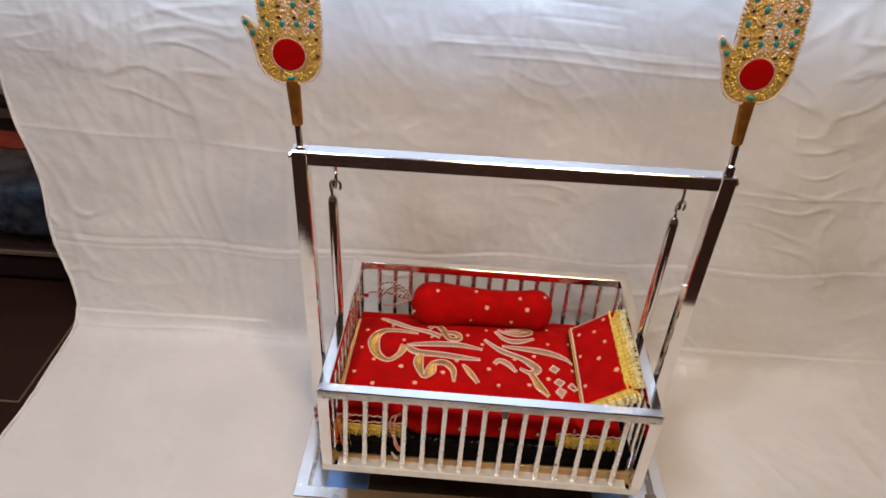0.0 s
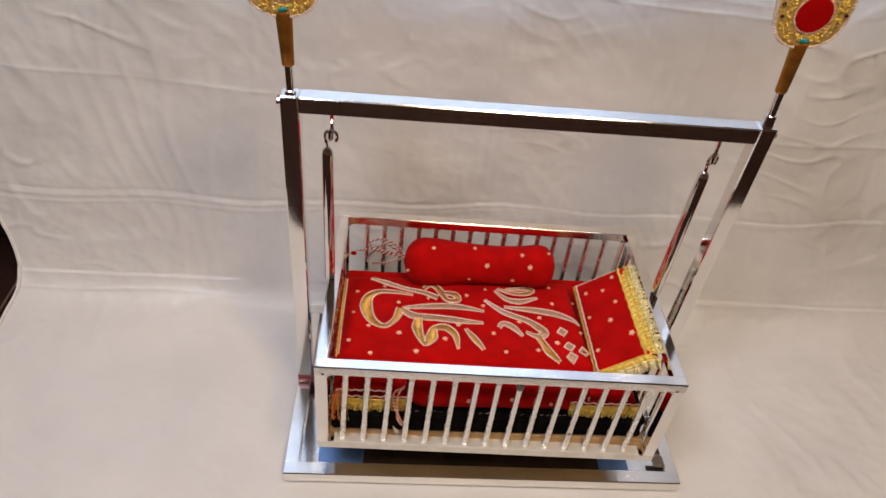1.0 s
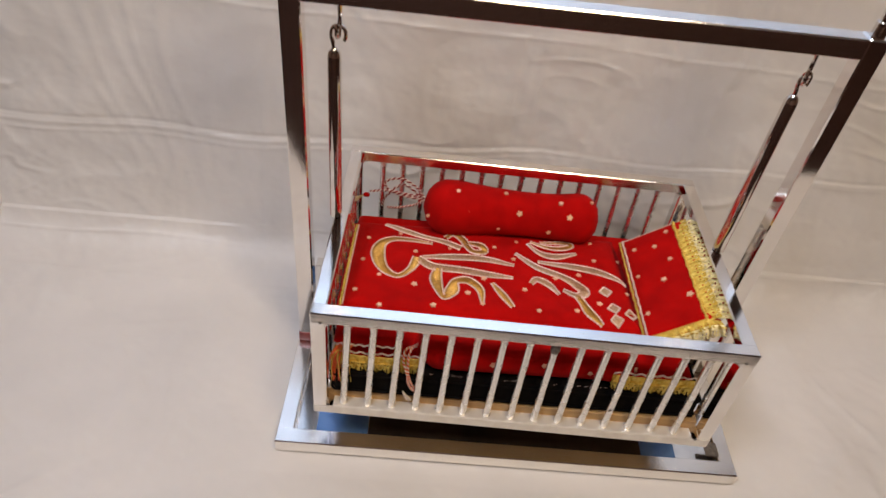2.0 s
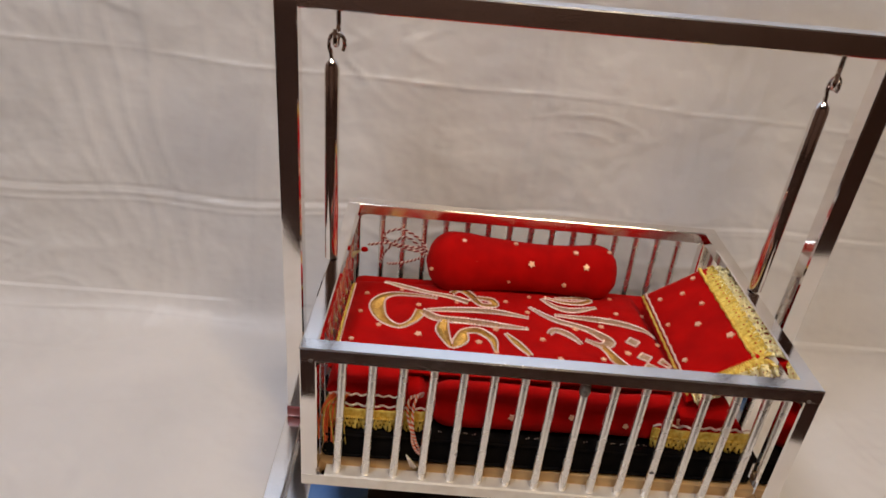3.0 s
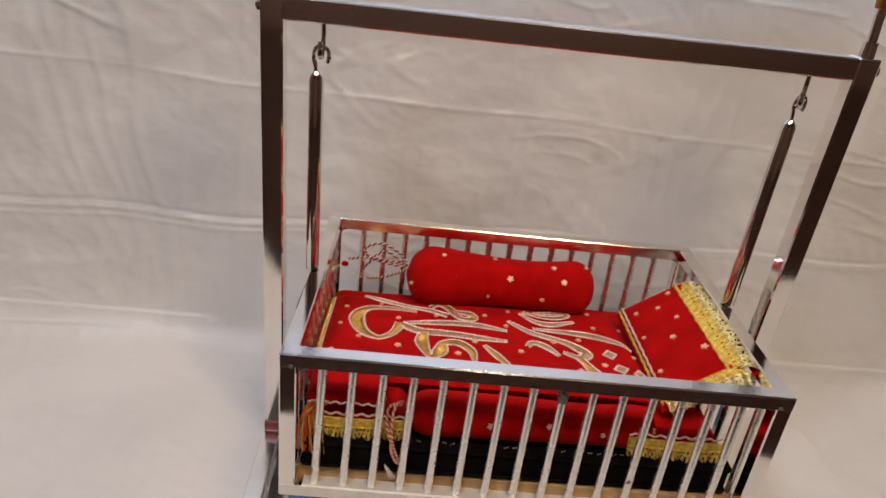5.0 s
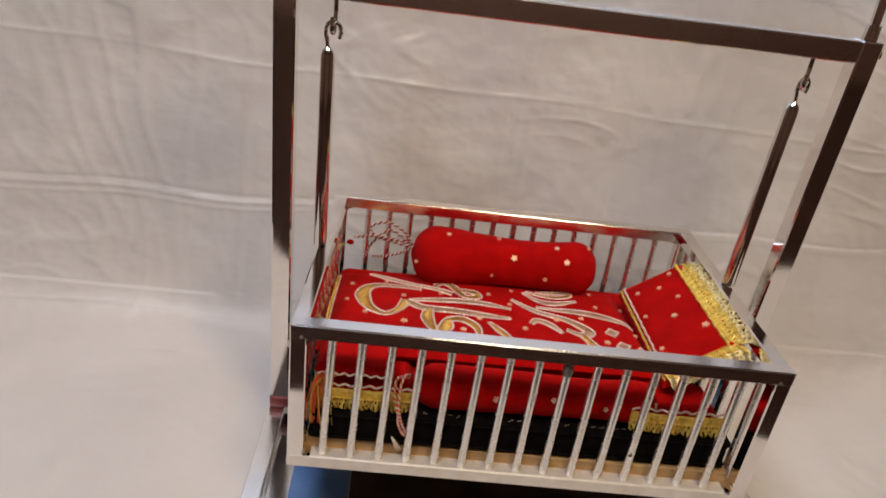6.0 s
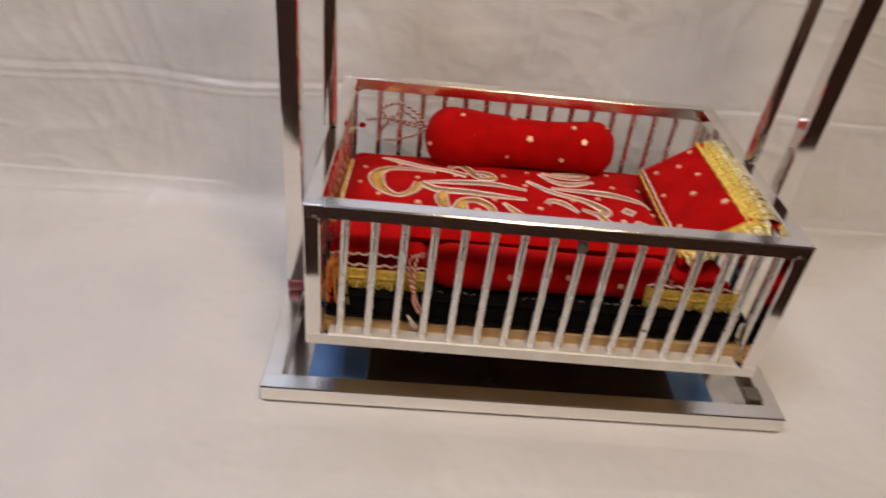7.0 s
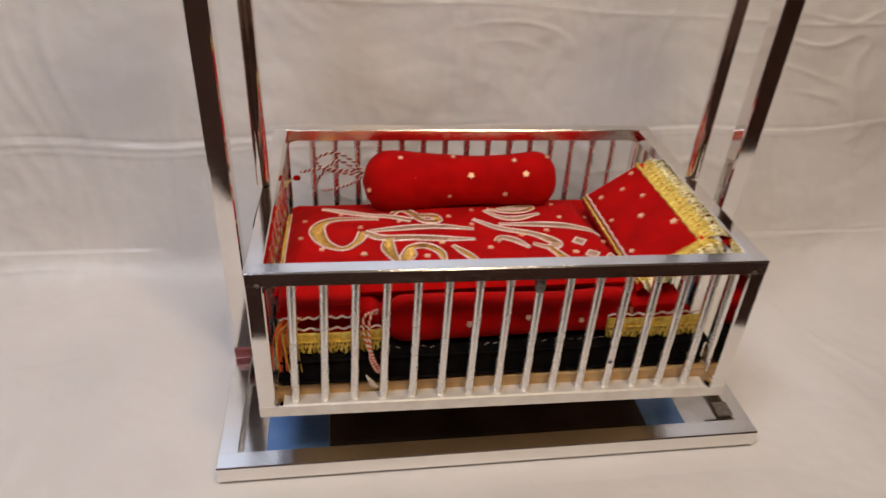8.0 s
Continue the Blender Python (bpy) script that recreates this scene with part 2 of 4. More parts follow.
def cloth_relief(x, s):
    """Ironed fold lines, soft drapes and small wrinkles; metres along the normal."""
    f = (x + 0.7) / 1.4
    vary = 0.55 + 0.5 * noise.noise(Vector((x * 5, s * 4, 11.0)))
    bend = 0.004 * math.sin(x * 9 + 1.0) + 0.003 * math.sin(x * 23)
    d = 0.0
    tri = S_TRI_L + (S_TRI_R - S_TRI_L) * f + bend
    for o, a in ((0.0, 0.0024), (0.008, -0.0022), (-0.009, 0.0018)):
        d += vary * crease(s - tri - o * (1.2 - 0.8 * f), 0.0018, a * 1.1)
    d += vary * crease(s - (S_HI + 0.036 * (0.15 - f) + bend * 0.6), 0.0020, 0.0028)
    d += vary * crease(s - (S_LOW_L + (S_LOW_R - S_LOW_L) * f + bend), 0.0022, 0.0023)
    for o, a, x0, x1 in ((0.0, 0.0020, -0.05, 0.42), (0.017, 0.0018, -0.12, 0.40), (0.029, -0.0012, -0.10, 0.3), (0.062, -0.0014, 0.03, 0.20), (0.086, -0.0014, 0.03, 0.20)):
        d += crease(s - (S_TOP - 0.03 * (x - 0.1) + o + bend * 0.5), 0.0018, a) * min(max((x - x0) / 0.03, 0), 1) * min(max((x1 - x) / 0.03, 0), 1)
    d += crease(x - 0.012 - 0.01 * math.sin(s * 6), 0.004, -0.0018)
    d += wall_part(s) * crease(x - 0.036 - 0.01 * math.sin(s * 6), 0.003, 0.0014)
    d += crease(x + 0.33, 0.004, 0.0015) + crease(x - 0.36, 0.004, -0.0012)
    p = Vector((x, s, 0.0))
    wall = min(max((s - S_LOW_L + 0.05) / 0.12, 0.0), 1.0)
    drape = math.sin((x * 0.8 + (s - 1.0) * 0.55) * 21 + 2.0 * noise.noise(p * 3)) * 0.5 + 0.5
    right = min(max((x - 0.02) / 0.25, 0.0), 1.0)
    d += wall * right * 0.0105 * drape ** 2
    d += wall * (1 - right) * 0.0022 * math.sin(x * 26 + 2.5 * noise.noise(p * 4 + Vector((3, 1, 0))))
    d += 0.010 * noise.noise(p * 2.6) + 0.0042 * noise.noise(Vector((x * 7, s * 10, 4.0)))
    x, s = x + 0.06 * noise.noise(p * 5 + Vector((7, 2, 0))), s + 0.06 * noise.noise(p * 5 + Vector((1, 8, 0)))
    for ang, fr, amp in ((0.5, 11, 0.0010), (-1.1, 17, 0.0010), (0.15, 14, 0.0012), (0.75, 22, 0.0011), (0.05, 26, 0.0012), (1.5, 13, 0.0009)):
        c, n = math.cos(ang), math.sin(ang)
        q = noise.noise(Vector(((x * c + s * n) * fr, (s * c - x * n) * fr * 0.22, ang)))
        d += amp * max(0.0, 1 - abs(q) * 5) * max(0.0, noise.noise(Vector((x * 3, s * 3, ang * 7))) + 0.25) * 1.6
    ridge = max(0.0, 1 - 7 * abs(noise.noise(Vector((x * 9, s * 22, 5.0)))))
    d += wall * 0.0022 * ridge * min(max(noise.noise(Vector((x * 5, s * 6, 9.0))) * 3.0 + 0.1, 0.0), 1.0)
    d += 0.0010 * noise.noise(Vector((x * 34, s * 34, 2.0)))
    return d


def cloth_point(x, s):
    y, z = np.interp(s, LENGTH, CY), np.interp(s, LENGTH, CZ)
    y2, z2 = np.interp(s + 0.004, LENGTH, CY), np.interp(s + 0.004, LENGTH, CZ)
    t = Vector((0, y2 - y, z2 - z))
    if t.length < 1e-6:
        t = Vector((0, 0, 1))
    t.normalize()
    nrm = Vector((0, -t.z, t.y))
    d = cloth_relief(x, s)
    near = max(abs(x) / 0.30, abs(y - 0.01) / 0.165)
    flat = min(max((near - 1.0) / 0.35, 0.0), 1.0)
    if y < 0.2 and z < 0.05:
        d = d * flat - 0.003 * (1 - flat) + 0.004 * flat
    return Vector((x, y, z)) + nrm * d


def left_edge(s):
    return -0.709 - 0.085 * max(s - S_LOW_L, 0) / 0.5 + 0.018 * math.exp(-((s - S_LOW_L - 0.02) / 0.1) ** 2) - 0.006 * math.sin(s * 11) - 0.004 * math.sin(s * 31)


def right_edge(s):
    return 0.735 + 0.006 * math.sin(s * 13)


S_END = float(LENGTH[-1])


S_ROWS = np.concatenate([np.linspace(0, 0.2, 24)[:-1], np.arange(0.2, along(0.68), 0.0023), np.linspace(along(0.68), S_END, 40)[1:]])
NX = 320
verts = []
for s in S_ROWS:
    a, b = left_edge(s), right_edge(s)
    for i in range(NX):
        x = a + (b - a) * i / (NX - 1)
        bow = min(max((abs(x - 0.08) - 0.36) / 0.12, 0.0), 1.0)
        start = 0.178 - 0.15 * bow * bow * (3 - 2 * bow) + 0.008 * math.sin(x * 17)
        verts.append(cloth_point(x, s if s > 0.2 else start + s * (0.2 - start) / 0.2))
faces = [(r * NX + i, r * NX + i + 1, r * NX + NX + i + 1, r * NX + NX + i) for r in range(len(S_ROWS) - 1) for i in range(NX - 1)]
cloth_me = bpy.data.meshes.new("backdrop")
cloth_me.from_pydata(verts, [], faces)
cloth_me.materials.append(CLOTH)
cloth_me.shade_smooth()
cloth = new("backdrop", cloth_me)
tagged(cloth, "creased white satin sheet sweeping from floor up the wall", "cloth", kind="structure")
sol = cloth.modifiers.new("thickness", "SOLIDIFY")
sol.thickness, sol.offset = 0.0012, -1
for edge, nm in ((left_edge, "hem"), (right_edge, "hem")):
    pts = [cloth_point(edge(s), s) + Vector((0, 0, 0.0008)) for s in [S_END * k / 220 for k in range(221)]]
    part(nm, sweep(pts, 0.0030, 6), HEM, cloth, "stitched white hem")

# inlay lines in the floor beside the cloth
for dims in ((-1.30, -0.7305, 0.025, 0.028, -0.012, -0.0105), (-0.7335, -0.7305, 0.028, 0.24, -0.012, -0.0105)):
    tagged(part("floor_trim", box(*dims), INLAY), "thin pale inlay line in the dark floor", "trim", kind="structure")

# low dark cabinet behind the cloth with wrapped goods on it
cab = thing("low_cabinet", "low black lacquered cabinet behind the white sheet", "cabinet", (-1.15, 0.5, -0.012))
part("body", box(-0.75, 0.42, -0.17, 0.3, 0.0, 0.068, 0.003), BLACK_WOOD, cab)
part("top", box(-0.77, 0.43, -0.185, 0.3, 0.068, 0.086, 0.004), BLACK_WOOD, cab)
# paler line along the front of the cabinet top
part("edge_strip", box(-0.77, 0.43, -0.1885, -0.185, 0.074, 0.084, 0.001), INLAY, cab, "pale strip along the front edge")
part("drawer", box(-0.74, 0.41, -0.178, -0.17, 0.012, 0.060, 0.003), BLACK_WOOD, cab)
part("upper_shelf", box(-0.75, 0.32, 0.10, 0.3, 0.230, 0.248, 0.003), BLACK_WOOD, cab)
part("side_panel", box(0.30, 0.32, 0.14, 0.3, 0.086, 0.230, 0.002), BLACK_WOOD, cab)


def lumpy_bag(name, dims, mat, seed, amount):
    bm = box(*dims, 0.02, 3)
    bmesh.ops.subdivide_edges(bm, edges=bm.edges[:], cuts=4, use_grid_fill=True)
    for v in bm.verts:
        p = v.co * 22 + Vector((seed, 0, 0))
        v.co += Vector((noise.noise(p), noise.noise(p + Vector((9, 0, 0))), noise.noise(p + Vector((0, 9, 0))) * 0.5)) * amount
    return part(name, bm, mat)


pk = thing("wrapped_packet", "dark goods wrapped in shiny clear plastic on the cabinet", "packet", (0, 0, 0.074))
o = lumpy_bag("contents", (-1.06, -0.785, 0.345, 0.46, 0.004, 0.12), PACK_DARK, 1, 0.010)
o.parent = pk
o = lumpy_bag("plastic_wrap", (-1.075, -0.772, 0.335, 0.475, 0.001, 0.135), WRAP, 5, 0.019)
o.parent = pk
tagged(o, "crinkled clear plastic wrap")
o = lumpy_bag("folded_fabric", (-1.2, -0.80, 0.50, 0.62, 0.074, 0.165), PACK_RED, 12, 0.010)
tagged(o, "orange-red folded fabric stacked behind the packet", "fabric")
o = lumpy_bag("lace_bundle", (-1.1, -0.84, 0.61, 0.75, 0.236, 0.36), LACE, 20, 0.012)
tagged(o, "folded off-white lace bundle on the upper shelf", "lace")

# lamps
def lamp_fixture(name, at, w, d, label):
    t = thing(name, label, "lamp", at)
    bm = bmesh.new()
    for dims in ((-w / 2 - 0.03, w / 2 + 0.03, -d / 2 - 0.03, -d / 2, 0, 0.03), (-w / 2 - 0.03, w / 2 + 0.03, d / 2, d / 2 + 0.03, 0, 0.03),
                 (-w / 2 - 0.03, -w / 2, -d / 2, d / 2, 0, 0.03), (w / 2, w / 2 + 0.03, -d / 2, d / 2, 0, 0.03)):
        box(*dims, bm=bm)
    part("frame", bm, LAMP_BODY, t)
    part("housing", box(-w / 2, w / 2, -d / 2, d / 2, 0.03, 0.05), LAMP_BODY, t)
    part("hanger", box(-0.01, 0.01, -0.01, 0.01, 0.05, 2.5 - at[2]), LAMP_BODY, t)


lamp_fixture("ceiling_light", (0.35, -0.85, 2.31), 0.66, 0.66, "square ceiling light with a white frame")
lamp_fixture("ceiling_light", (-0.80, -0.80, 2.31), 0.66, 0.66, "square ceiling light with a white frame")
lamp_fixture("tube_light", (-0.05, -0.04, 1.285), 0.90, 0.10, "long cool white tube light hung overhead")
# unseen tray and back, added to keep the tube's light off the lower cloth
part("light_blocker", box(-0.48, 0.48, -0.06, 0.063, -0.129, -0.125), LAMP_BODY, bpy.data.objects["tube_light"], "white metal tray, added unseen to cut off the tube's light")
part("light_blocker_back", box(-0.48, 0.48, -0.064, -0.06, -0.129, 0.0), LAMP_BODY, bpy.data.objects["tube_light"])

# ---- steel stand ----
stand = thing("cradle_stand", "brushed stainless steel swing stand standing on white cloth", "stand")
TW = 0.019
BX0, BX1, BY0, BY1 = -0.2505, 0.281, -0.129, 0.172
PY0, PY1 = 0.018, 0.037
PL, PR = -0.2475, 0.2785
for dims in ((BX0, BX1, BY0, BY0 + TW), (BX0, BX1, BY1 - TW, BY1)):
    part("base_bar", box(*dims, 0.0, TW, 0.0012), STEEL_BASE, stand)
for dims in ((BX0 + 0.0002, BX0 + TW, BY0 + TW - 0.002, BY1 - TW + 0.002), (BX1 - TW, BX1 - 0.0002, BY0 + TW - 0.002, BY1 - TW + 0.002)):
    part("base_bar", box(*dims, 0.0002, TW - 0.0002, 0.0012), STEEL_BASE, stand)
for x0, x1 in ((PL, PL + TW), (PR - TW, PR)):
    part("post", box(x0, x1, PY0, PY1, TW, 0.483, 0.0014), STEEL, stand)
part("crossbar", box(PL + TW, PR - TW, PY0, PY1, 0.4635, 0.4825, 0.0012), STEEL_X, stand)
for x, s in ((PL, -1), (PR, 1)):
    part("bolt", lathe([(0, 0.0062), (s * 0.003, 0.0062), (s * 0.0045, 0.0045), (s * 0.005, 0.0015)], 12, "x", (x, 0.0275, 0.472)), POLISHED, stand, "round steel bolt head")
# dull red band round the left post's foot
part("foot_band", box(PL - 0.0015, PL + TW + 0.003, PY0 - 0.002, PY1 + 0.002, TW, 0.034, 0.003, 3), RED_BAND, stand, "dull red band at the post foot")
part("bracket", box(PR - 0.0025, PR + 0.0015, PY0 - 0.001, PY1 + 0.001, TW, 0.05, 0.0015, 2), POLISHED, stand, "flat steel foot bracket")
part("base_plate", box(BX0 + TW, BX1 - TW, BY0 + TW, BY1 - TW, 0.001, 0.006), PLATE_STEEL, stand, "polished steel plate")
# Dark middle and blue ends of the plate are put in as coloured slabs.
part("plate_middle", box(-0.148, 0.175, BY0 + TW, BY1 - TW, 0.0062, 0.0085, 0.0005), DARK_GLOSS, stand, "dark glossy middle of the plate")
for x0, x1 in ((-0.208, -0.1485), (0.1755, 0.217)):
    part("plate_end", box(x0, x1, BY0 + TW, BY1 - TW, 0.0062, 0.0072), BLUE_GLOSS, stand, "blue end of the steel plate")
# no hole is cut: a dark slab gives the shade inside it
bm = box(0.249, 0.265, -0.105, -0.087, TW - 0.0004, TW + 0.0008)
part("hole_shade", bm, WELD, stand, "raised dark square standing in for a shaded hole in the base bar")

# ---- hanging basket ----
CX, CYB = 0.004, 0.0155
# the whole hanging bed leans back a little
HUNG = Matrix.Translation((0.0095, 0.0118, 0.1562)) @ Matrix.Rotation(radians(-1.3), 4, "X") @ Matrix.Rotation(radians(0.3), 4, "Z") @ Matrix.Translation((-CX, -CYB, -0.15))
basket = thing("cradle_basket", "hanging stainless steel cradle basket with round bars", "cradle")
basket.matrix_world = HUNG @ pose(CX, CYB, 0, 0, 0, -1.2)
HX, HY, ZB, ZT, RW, RH = 0.2118, 0.1425, 0.073, 0.225, 0.0145, 0.0135
for y0, y1 in ((-HY, -HY + RW), (HY - RW, HY)):
    part("top_rail", box(-HX, HX, y0, y1, ZT - RH, ZT, 0.0012), STEEL_X, basket)
    part("bottom_rail", box(-HX, HX, y0, y1, ZB, ZB + RH, 0.0012), STEEL_DULL, basket)
for x0, x1 in ((-HX, -HX + RW), (HX - RW, HX)):
    part("top_rail", box(x0 + 0.0002, x1 - 0.0002, -HY + RW - 0.002, HY - RW + 0.002, ZT - RH + 0.0002, ZT - 0.0002, 0.0012), STEEL, basket)
    part("bottom_rail", box(x0 + 0.0002, x1 - 0.0002, -HY + RW - 0.002, HY - RW + 0.002, ZB + 0.0002, ZB + RH - 0.0002, 0.0012), STEEL, basket)
    for y0, y1 in ((-HY, -HY + RW), (HY - RW, HY)):
        part("corner_post", box(x0 + 0.0002, x1 - 0.0002, y0 + 0.0002, y1 - 0.0002, ZB + RH - 0.002, ZT - RH + 0.002, 0.0012), STEEL, basket)
BAR = lathe([(ZB + RH - 0.001, 0.0037), (ZT - RH + 0.001, 0.0037)], 14)
bar0 = part("bar", BAR, BAR_STEEL, basket)
bar0.location = (-0.1725, -HY + RW / 2, 0)
N = 15


def more_bar(x, y, lean=0.0):
    ob = new("bar", bar0.data)
    ob.parent = basket
    ob.matrix_local = Matrix.Translation((x, y, 0.15)) @ Matrix.Rotation(lean + random.uniform(-0.004, 0.004), 4, "Y") @ Matrix.Rotation(random.uniform(0, 6), 4, "Z") @ Matrix.Translation((0, 0, -0.15))


for k in range(N):
    x = -0.1790 + k * 0.3515 / (N - 1)
    if k:
        more_bar(x, -HY + RW / 2, 0.035 * (1 - k / (N - 1)) ** 2)
    else:
        bar0.matrix_local = Matrix.Translation((x, -HY + RW / 2, 0.15)) @ Matrix.Rotation(0.035, 4, "Y") @ Matrix.Translation((0, 0, -0.15))
    more_bar(-0.1725 + k * 0.345 / (N - 1), HY - RW / 2)
for k in range(10):
    y = -0.1105 + k * 0.221 / 9
    more_bar(-HX + RW / 2, y)
    more_bar(HX - RW / 2, y)


def fillet(x, z, sx, sz, y0, y1, r=0.006):
    """A small concave weld filling the inner corner between two tubes."""
    bm = bmesh.new()
    pts = [(x, z)] + [(x + sx * r * (1 - math.sin(a)), z + sz * r * (1 - math.cos(a))) for a in [math.pi / 2 * k / 6 for k in range(7)]]
    a = [bm.verts.new((px, y0, pz)) for px, pz in pts]
    b = [bm.verts.new((px, y1, pz)) for px, pz in pts]
    for k in range(1, len(pts) - 1):
        bm.faces.new((a[0], a[k], a[k + 1]))
        bm.faces.new((b[0], b[k + 1], b[k]))
    for k in range(len(pts)):
        m = (k + 1) % len(pts)
        bm.faces.new((a[k], b[k], b[m], a[m]))
    bmesh.ops.recalc_face_normals(bm, faces=bm.faces[:])
    return part("corner_weld", bm, STEEL, basket)


for y0 in (-HY + 0.0003, HY - RW + 0.0003):
    for sx in (1, -1):
        for zc, sz in ((ZB + RH, 1), (ZT - RH, -1)):
            fillet(-sx * (HX - RW), zc, sx, sz, y0, y0 + RW - 0.0006)
bm = lathe([(0, 0.001), (0.001, 0.0042), (0.005, 0.0048), (0.010, 0.0046), (0.013, 0.0038)], 10)
for v in bm.verts:
    v.co += Vector((noise.noise(v.co * 300), noise.noise(v.co * 300 + Vector((5, 0, 0))), 0)) * 0.0007
w = part("weld_bead", bm, WELD, basket, "rough grey weld blob on a bar")
w.location = (0.0219, -HY + RW / 2 - 0.0004, 0.196)
for x, y, z in ((-0.196, -HY - 0.0004, 0.089), (0.195, -HY - 0.0004, 0.0868), (0.0955, -HY + 0.0034, 0.118), (-0.202, -HY - 0.0002, 0.2135), (0.201, -HY - 0.0002, 0.214)):
    bm = bmesh.new()
    bmesh.ops.create_icosphere(bm, subdivisions=2, radius=0.0018)
    for v in bm.verts:
        v.co *= 1 + 0.5 * noise.noise(v.co * 900 + Vector((x * 90, 0, 0)))
        v.co.y *= 0.3
    w = part("weld_mark", bm, WELD, basket)
    w.location = (x, y, z)
part("bottom_panel", box(-HX + RW, HX - RW, -HY + RW, HY - RW, ZB + 0.009, ZB + 0.0235, 0.0005), PLY, basket, "bare plywood bottom panel")

# hanger rods and hooks
rod_prof = [(0.0, 0.0064), (0.184, 0.0064), (0.1885, 0.0055), (0.191, 0.0035), (0.1925, 0.0022)]
for x in (-0.200, 0.2195):
    r = part("hanger_rod", lathe(rod_prof, 24), POLISHED, basket, "polished steel hanger rod")
    r.matrix_local = basket.matrix_world.inverted() @ pose(x - 0.0005, 0.0205, 0.2318)
    sgn = 1 if x < 0 else 0
    hook = [(0, 0, 0.190), (-0.001, 0, 0.198), (-0.0025, 0, 0.204), (-0.001, 0, 0.211), (0.004, 0, 0.214), (0.009, 0, 0.211), (0.0105, 0, 0.205), (0.009, 0, 0.200)]
    turned = Matrix.Rotation(radians(0 if sgn else 25), 3, "Z")
    h = part("rod_hook", sweep([turned @ Vector(p) for p in smooth_line(hook, 26)], 0.0019, 8), POLISHED, r, "bent steel wire hook")
for x, a in ((-0.1955, 80), (0.2215, 60)):
    pts = [(0, 0, 0.4645), (0.001, 0, 0.457), (0.0008, 0, 0.450), (-0.001, 0, 0.442), (-0.004, 0, 0.437), (-0.008, 0, 0.439), (-0.0085, 0, 0.4445), (-0.0075, 0, 0.4505)]
    turned = Matrix.Rotation(radians(a), 3, "Z")
    bm = sweep([turned @ Vector(p) + Vector((x, 0.0205, 0)) for p in smooth_line(pts, 26)], 0.0021, 8)
    part("crossbar_hook", bm, POLISHED, stand, "curved steel hook under the crossbar")


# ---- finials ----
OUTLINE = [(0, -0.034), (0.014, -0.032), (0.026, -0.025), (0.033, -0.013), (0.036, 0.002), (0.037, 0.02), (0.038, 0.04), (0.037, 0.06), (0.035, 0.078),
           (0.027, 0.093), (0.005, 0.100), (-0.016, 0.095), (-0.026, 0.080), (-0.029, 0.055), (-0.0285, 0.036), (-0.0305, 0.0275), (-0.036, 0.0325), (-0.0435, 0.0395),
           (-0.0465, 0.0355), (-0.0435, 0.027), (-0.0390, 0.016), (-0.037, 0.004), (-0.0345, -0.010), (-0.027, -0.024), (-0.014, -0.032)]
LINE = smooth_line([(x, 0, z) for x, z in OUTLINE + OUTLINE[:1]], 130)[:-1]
bead_bm = bmesh.new()
bmesh.ops.create_icosphere(bead_bm, subdivisions=1, radius=0.5)
BEAD_ME = bpy.data.meshes.new("bead")
bead_bm.to_mesh(BEAD_ME)
bead_bm.free()


def beads(points, size):
    bm = bmesh.new()
    for p in points:
        n = len(bm.verts)
        bm.from_mesh(BEAD_ME)
        bm.verts.ensure_lookup_table()
        k = size * random.uniform(0.8, 1.15)
        for v in bm.verts[n:]:
            v.co = v.co * k + p
    return bm


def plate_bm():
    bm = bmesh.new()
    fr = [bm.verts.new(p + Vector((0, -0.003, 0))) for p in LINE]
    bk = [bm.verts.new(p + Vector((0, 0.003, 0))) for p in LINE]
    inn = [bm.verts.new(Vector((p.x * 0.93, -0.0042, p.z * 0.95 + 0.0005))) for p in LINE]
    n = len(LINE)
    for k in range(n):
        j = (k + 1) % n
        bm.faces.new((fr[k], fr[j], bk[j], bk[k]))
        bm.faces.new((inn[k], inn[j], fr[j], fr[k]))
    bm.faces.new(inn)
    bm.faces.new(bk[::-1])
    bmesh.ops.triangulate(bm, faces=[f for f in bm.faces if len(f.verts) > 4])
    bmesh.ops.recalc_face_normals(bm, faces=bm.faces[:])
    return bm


def stone(parent, name, mat, x, z, rx, rz, shared={}):
    if name not in shared:
        bm = bmesh.new()
        bmesh.ops.create_icosphere(bm, subdivisions=2, radius=1)
        ob = part(name, bm, mat, parent)
        shared[name] = ob.data
    else:
        ob = new(name, shared[name])
        ob.parent = parent
    ob.matrix_local = Matrix.LocRotScale((x, -0.0048, z), Euler((0, random.uniform(-0.3, 0.3), 0)), (rx, 0.0016, rz))


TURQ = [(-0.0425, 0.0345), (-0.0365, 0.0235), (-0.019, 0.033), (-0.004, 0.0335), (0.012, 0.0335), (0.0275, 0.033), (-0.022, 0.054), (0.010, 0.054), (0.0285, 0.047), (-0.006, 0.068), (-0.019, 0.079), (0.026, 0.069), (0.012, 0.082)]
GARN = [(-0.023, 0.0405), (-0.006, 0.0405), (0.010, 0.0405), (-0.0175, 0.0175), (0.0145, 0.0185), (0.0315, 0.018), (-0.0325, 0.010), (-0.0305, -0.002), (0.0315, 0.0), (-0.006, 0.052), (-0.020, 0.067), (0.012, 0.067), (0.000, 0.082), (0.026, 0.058)]


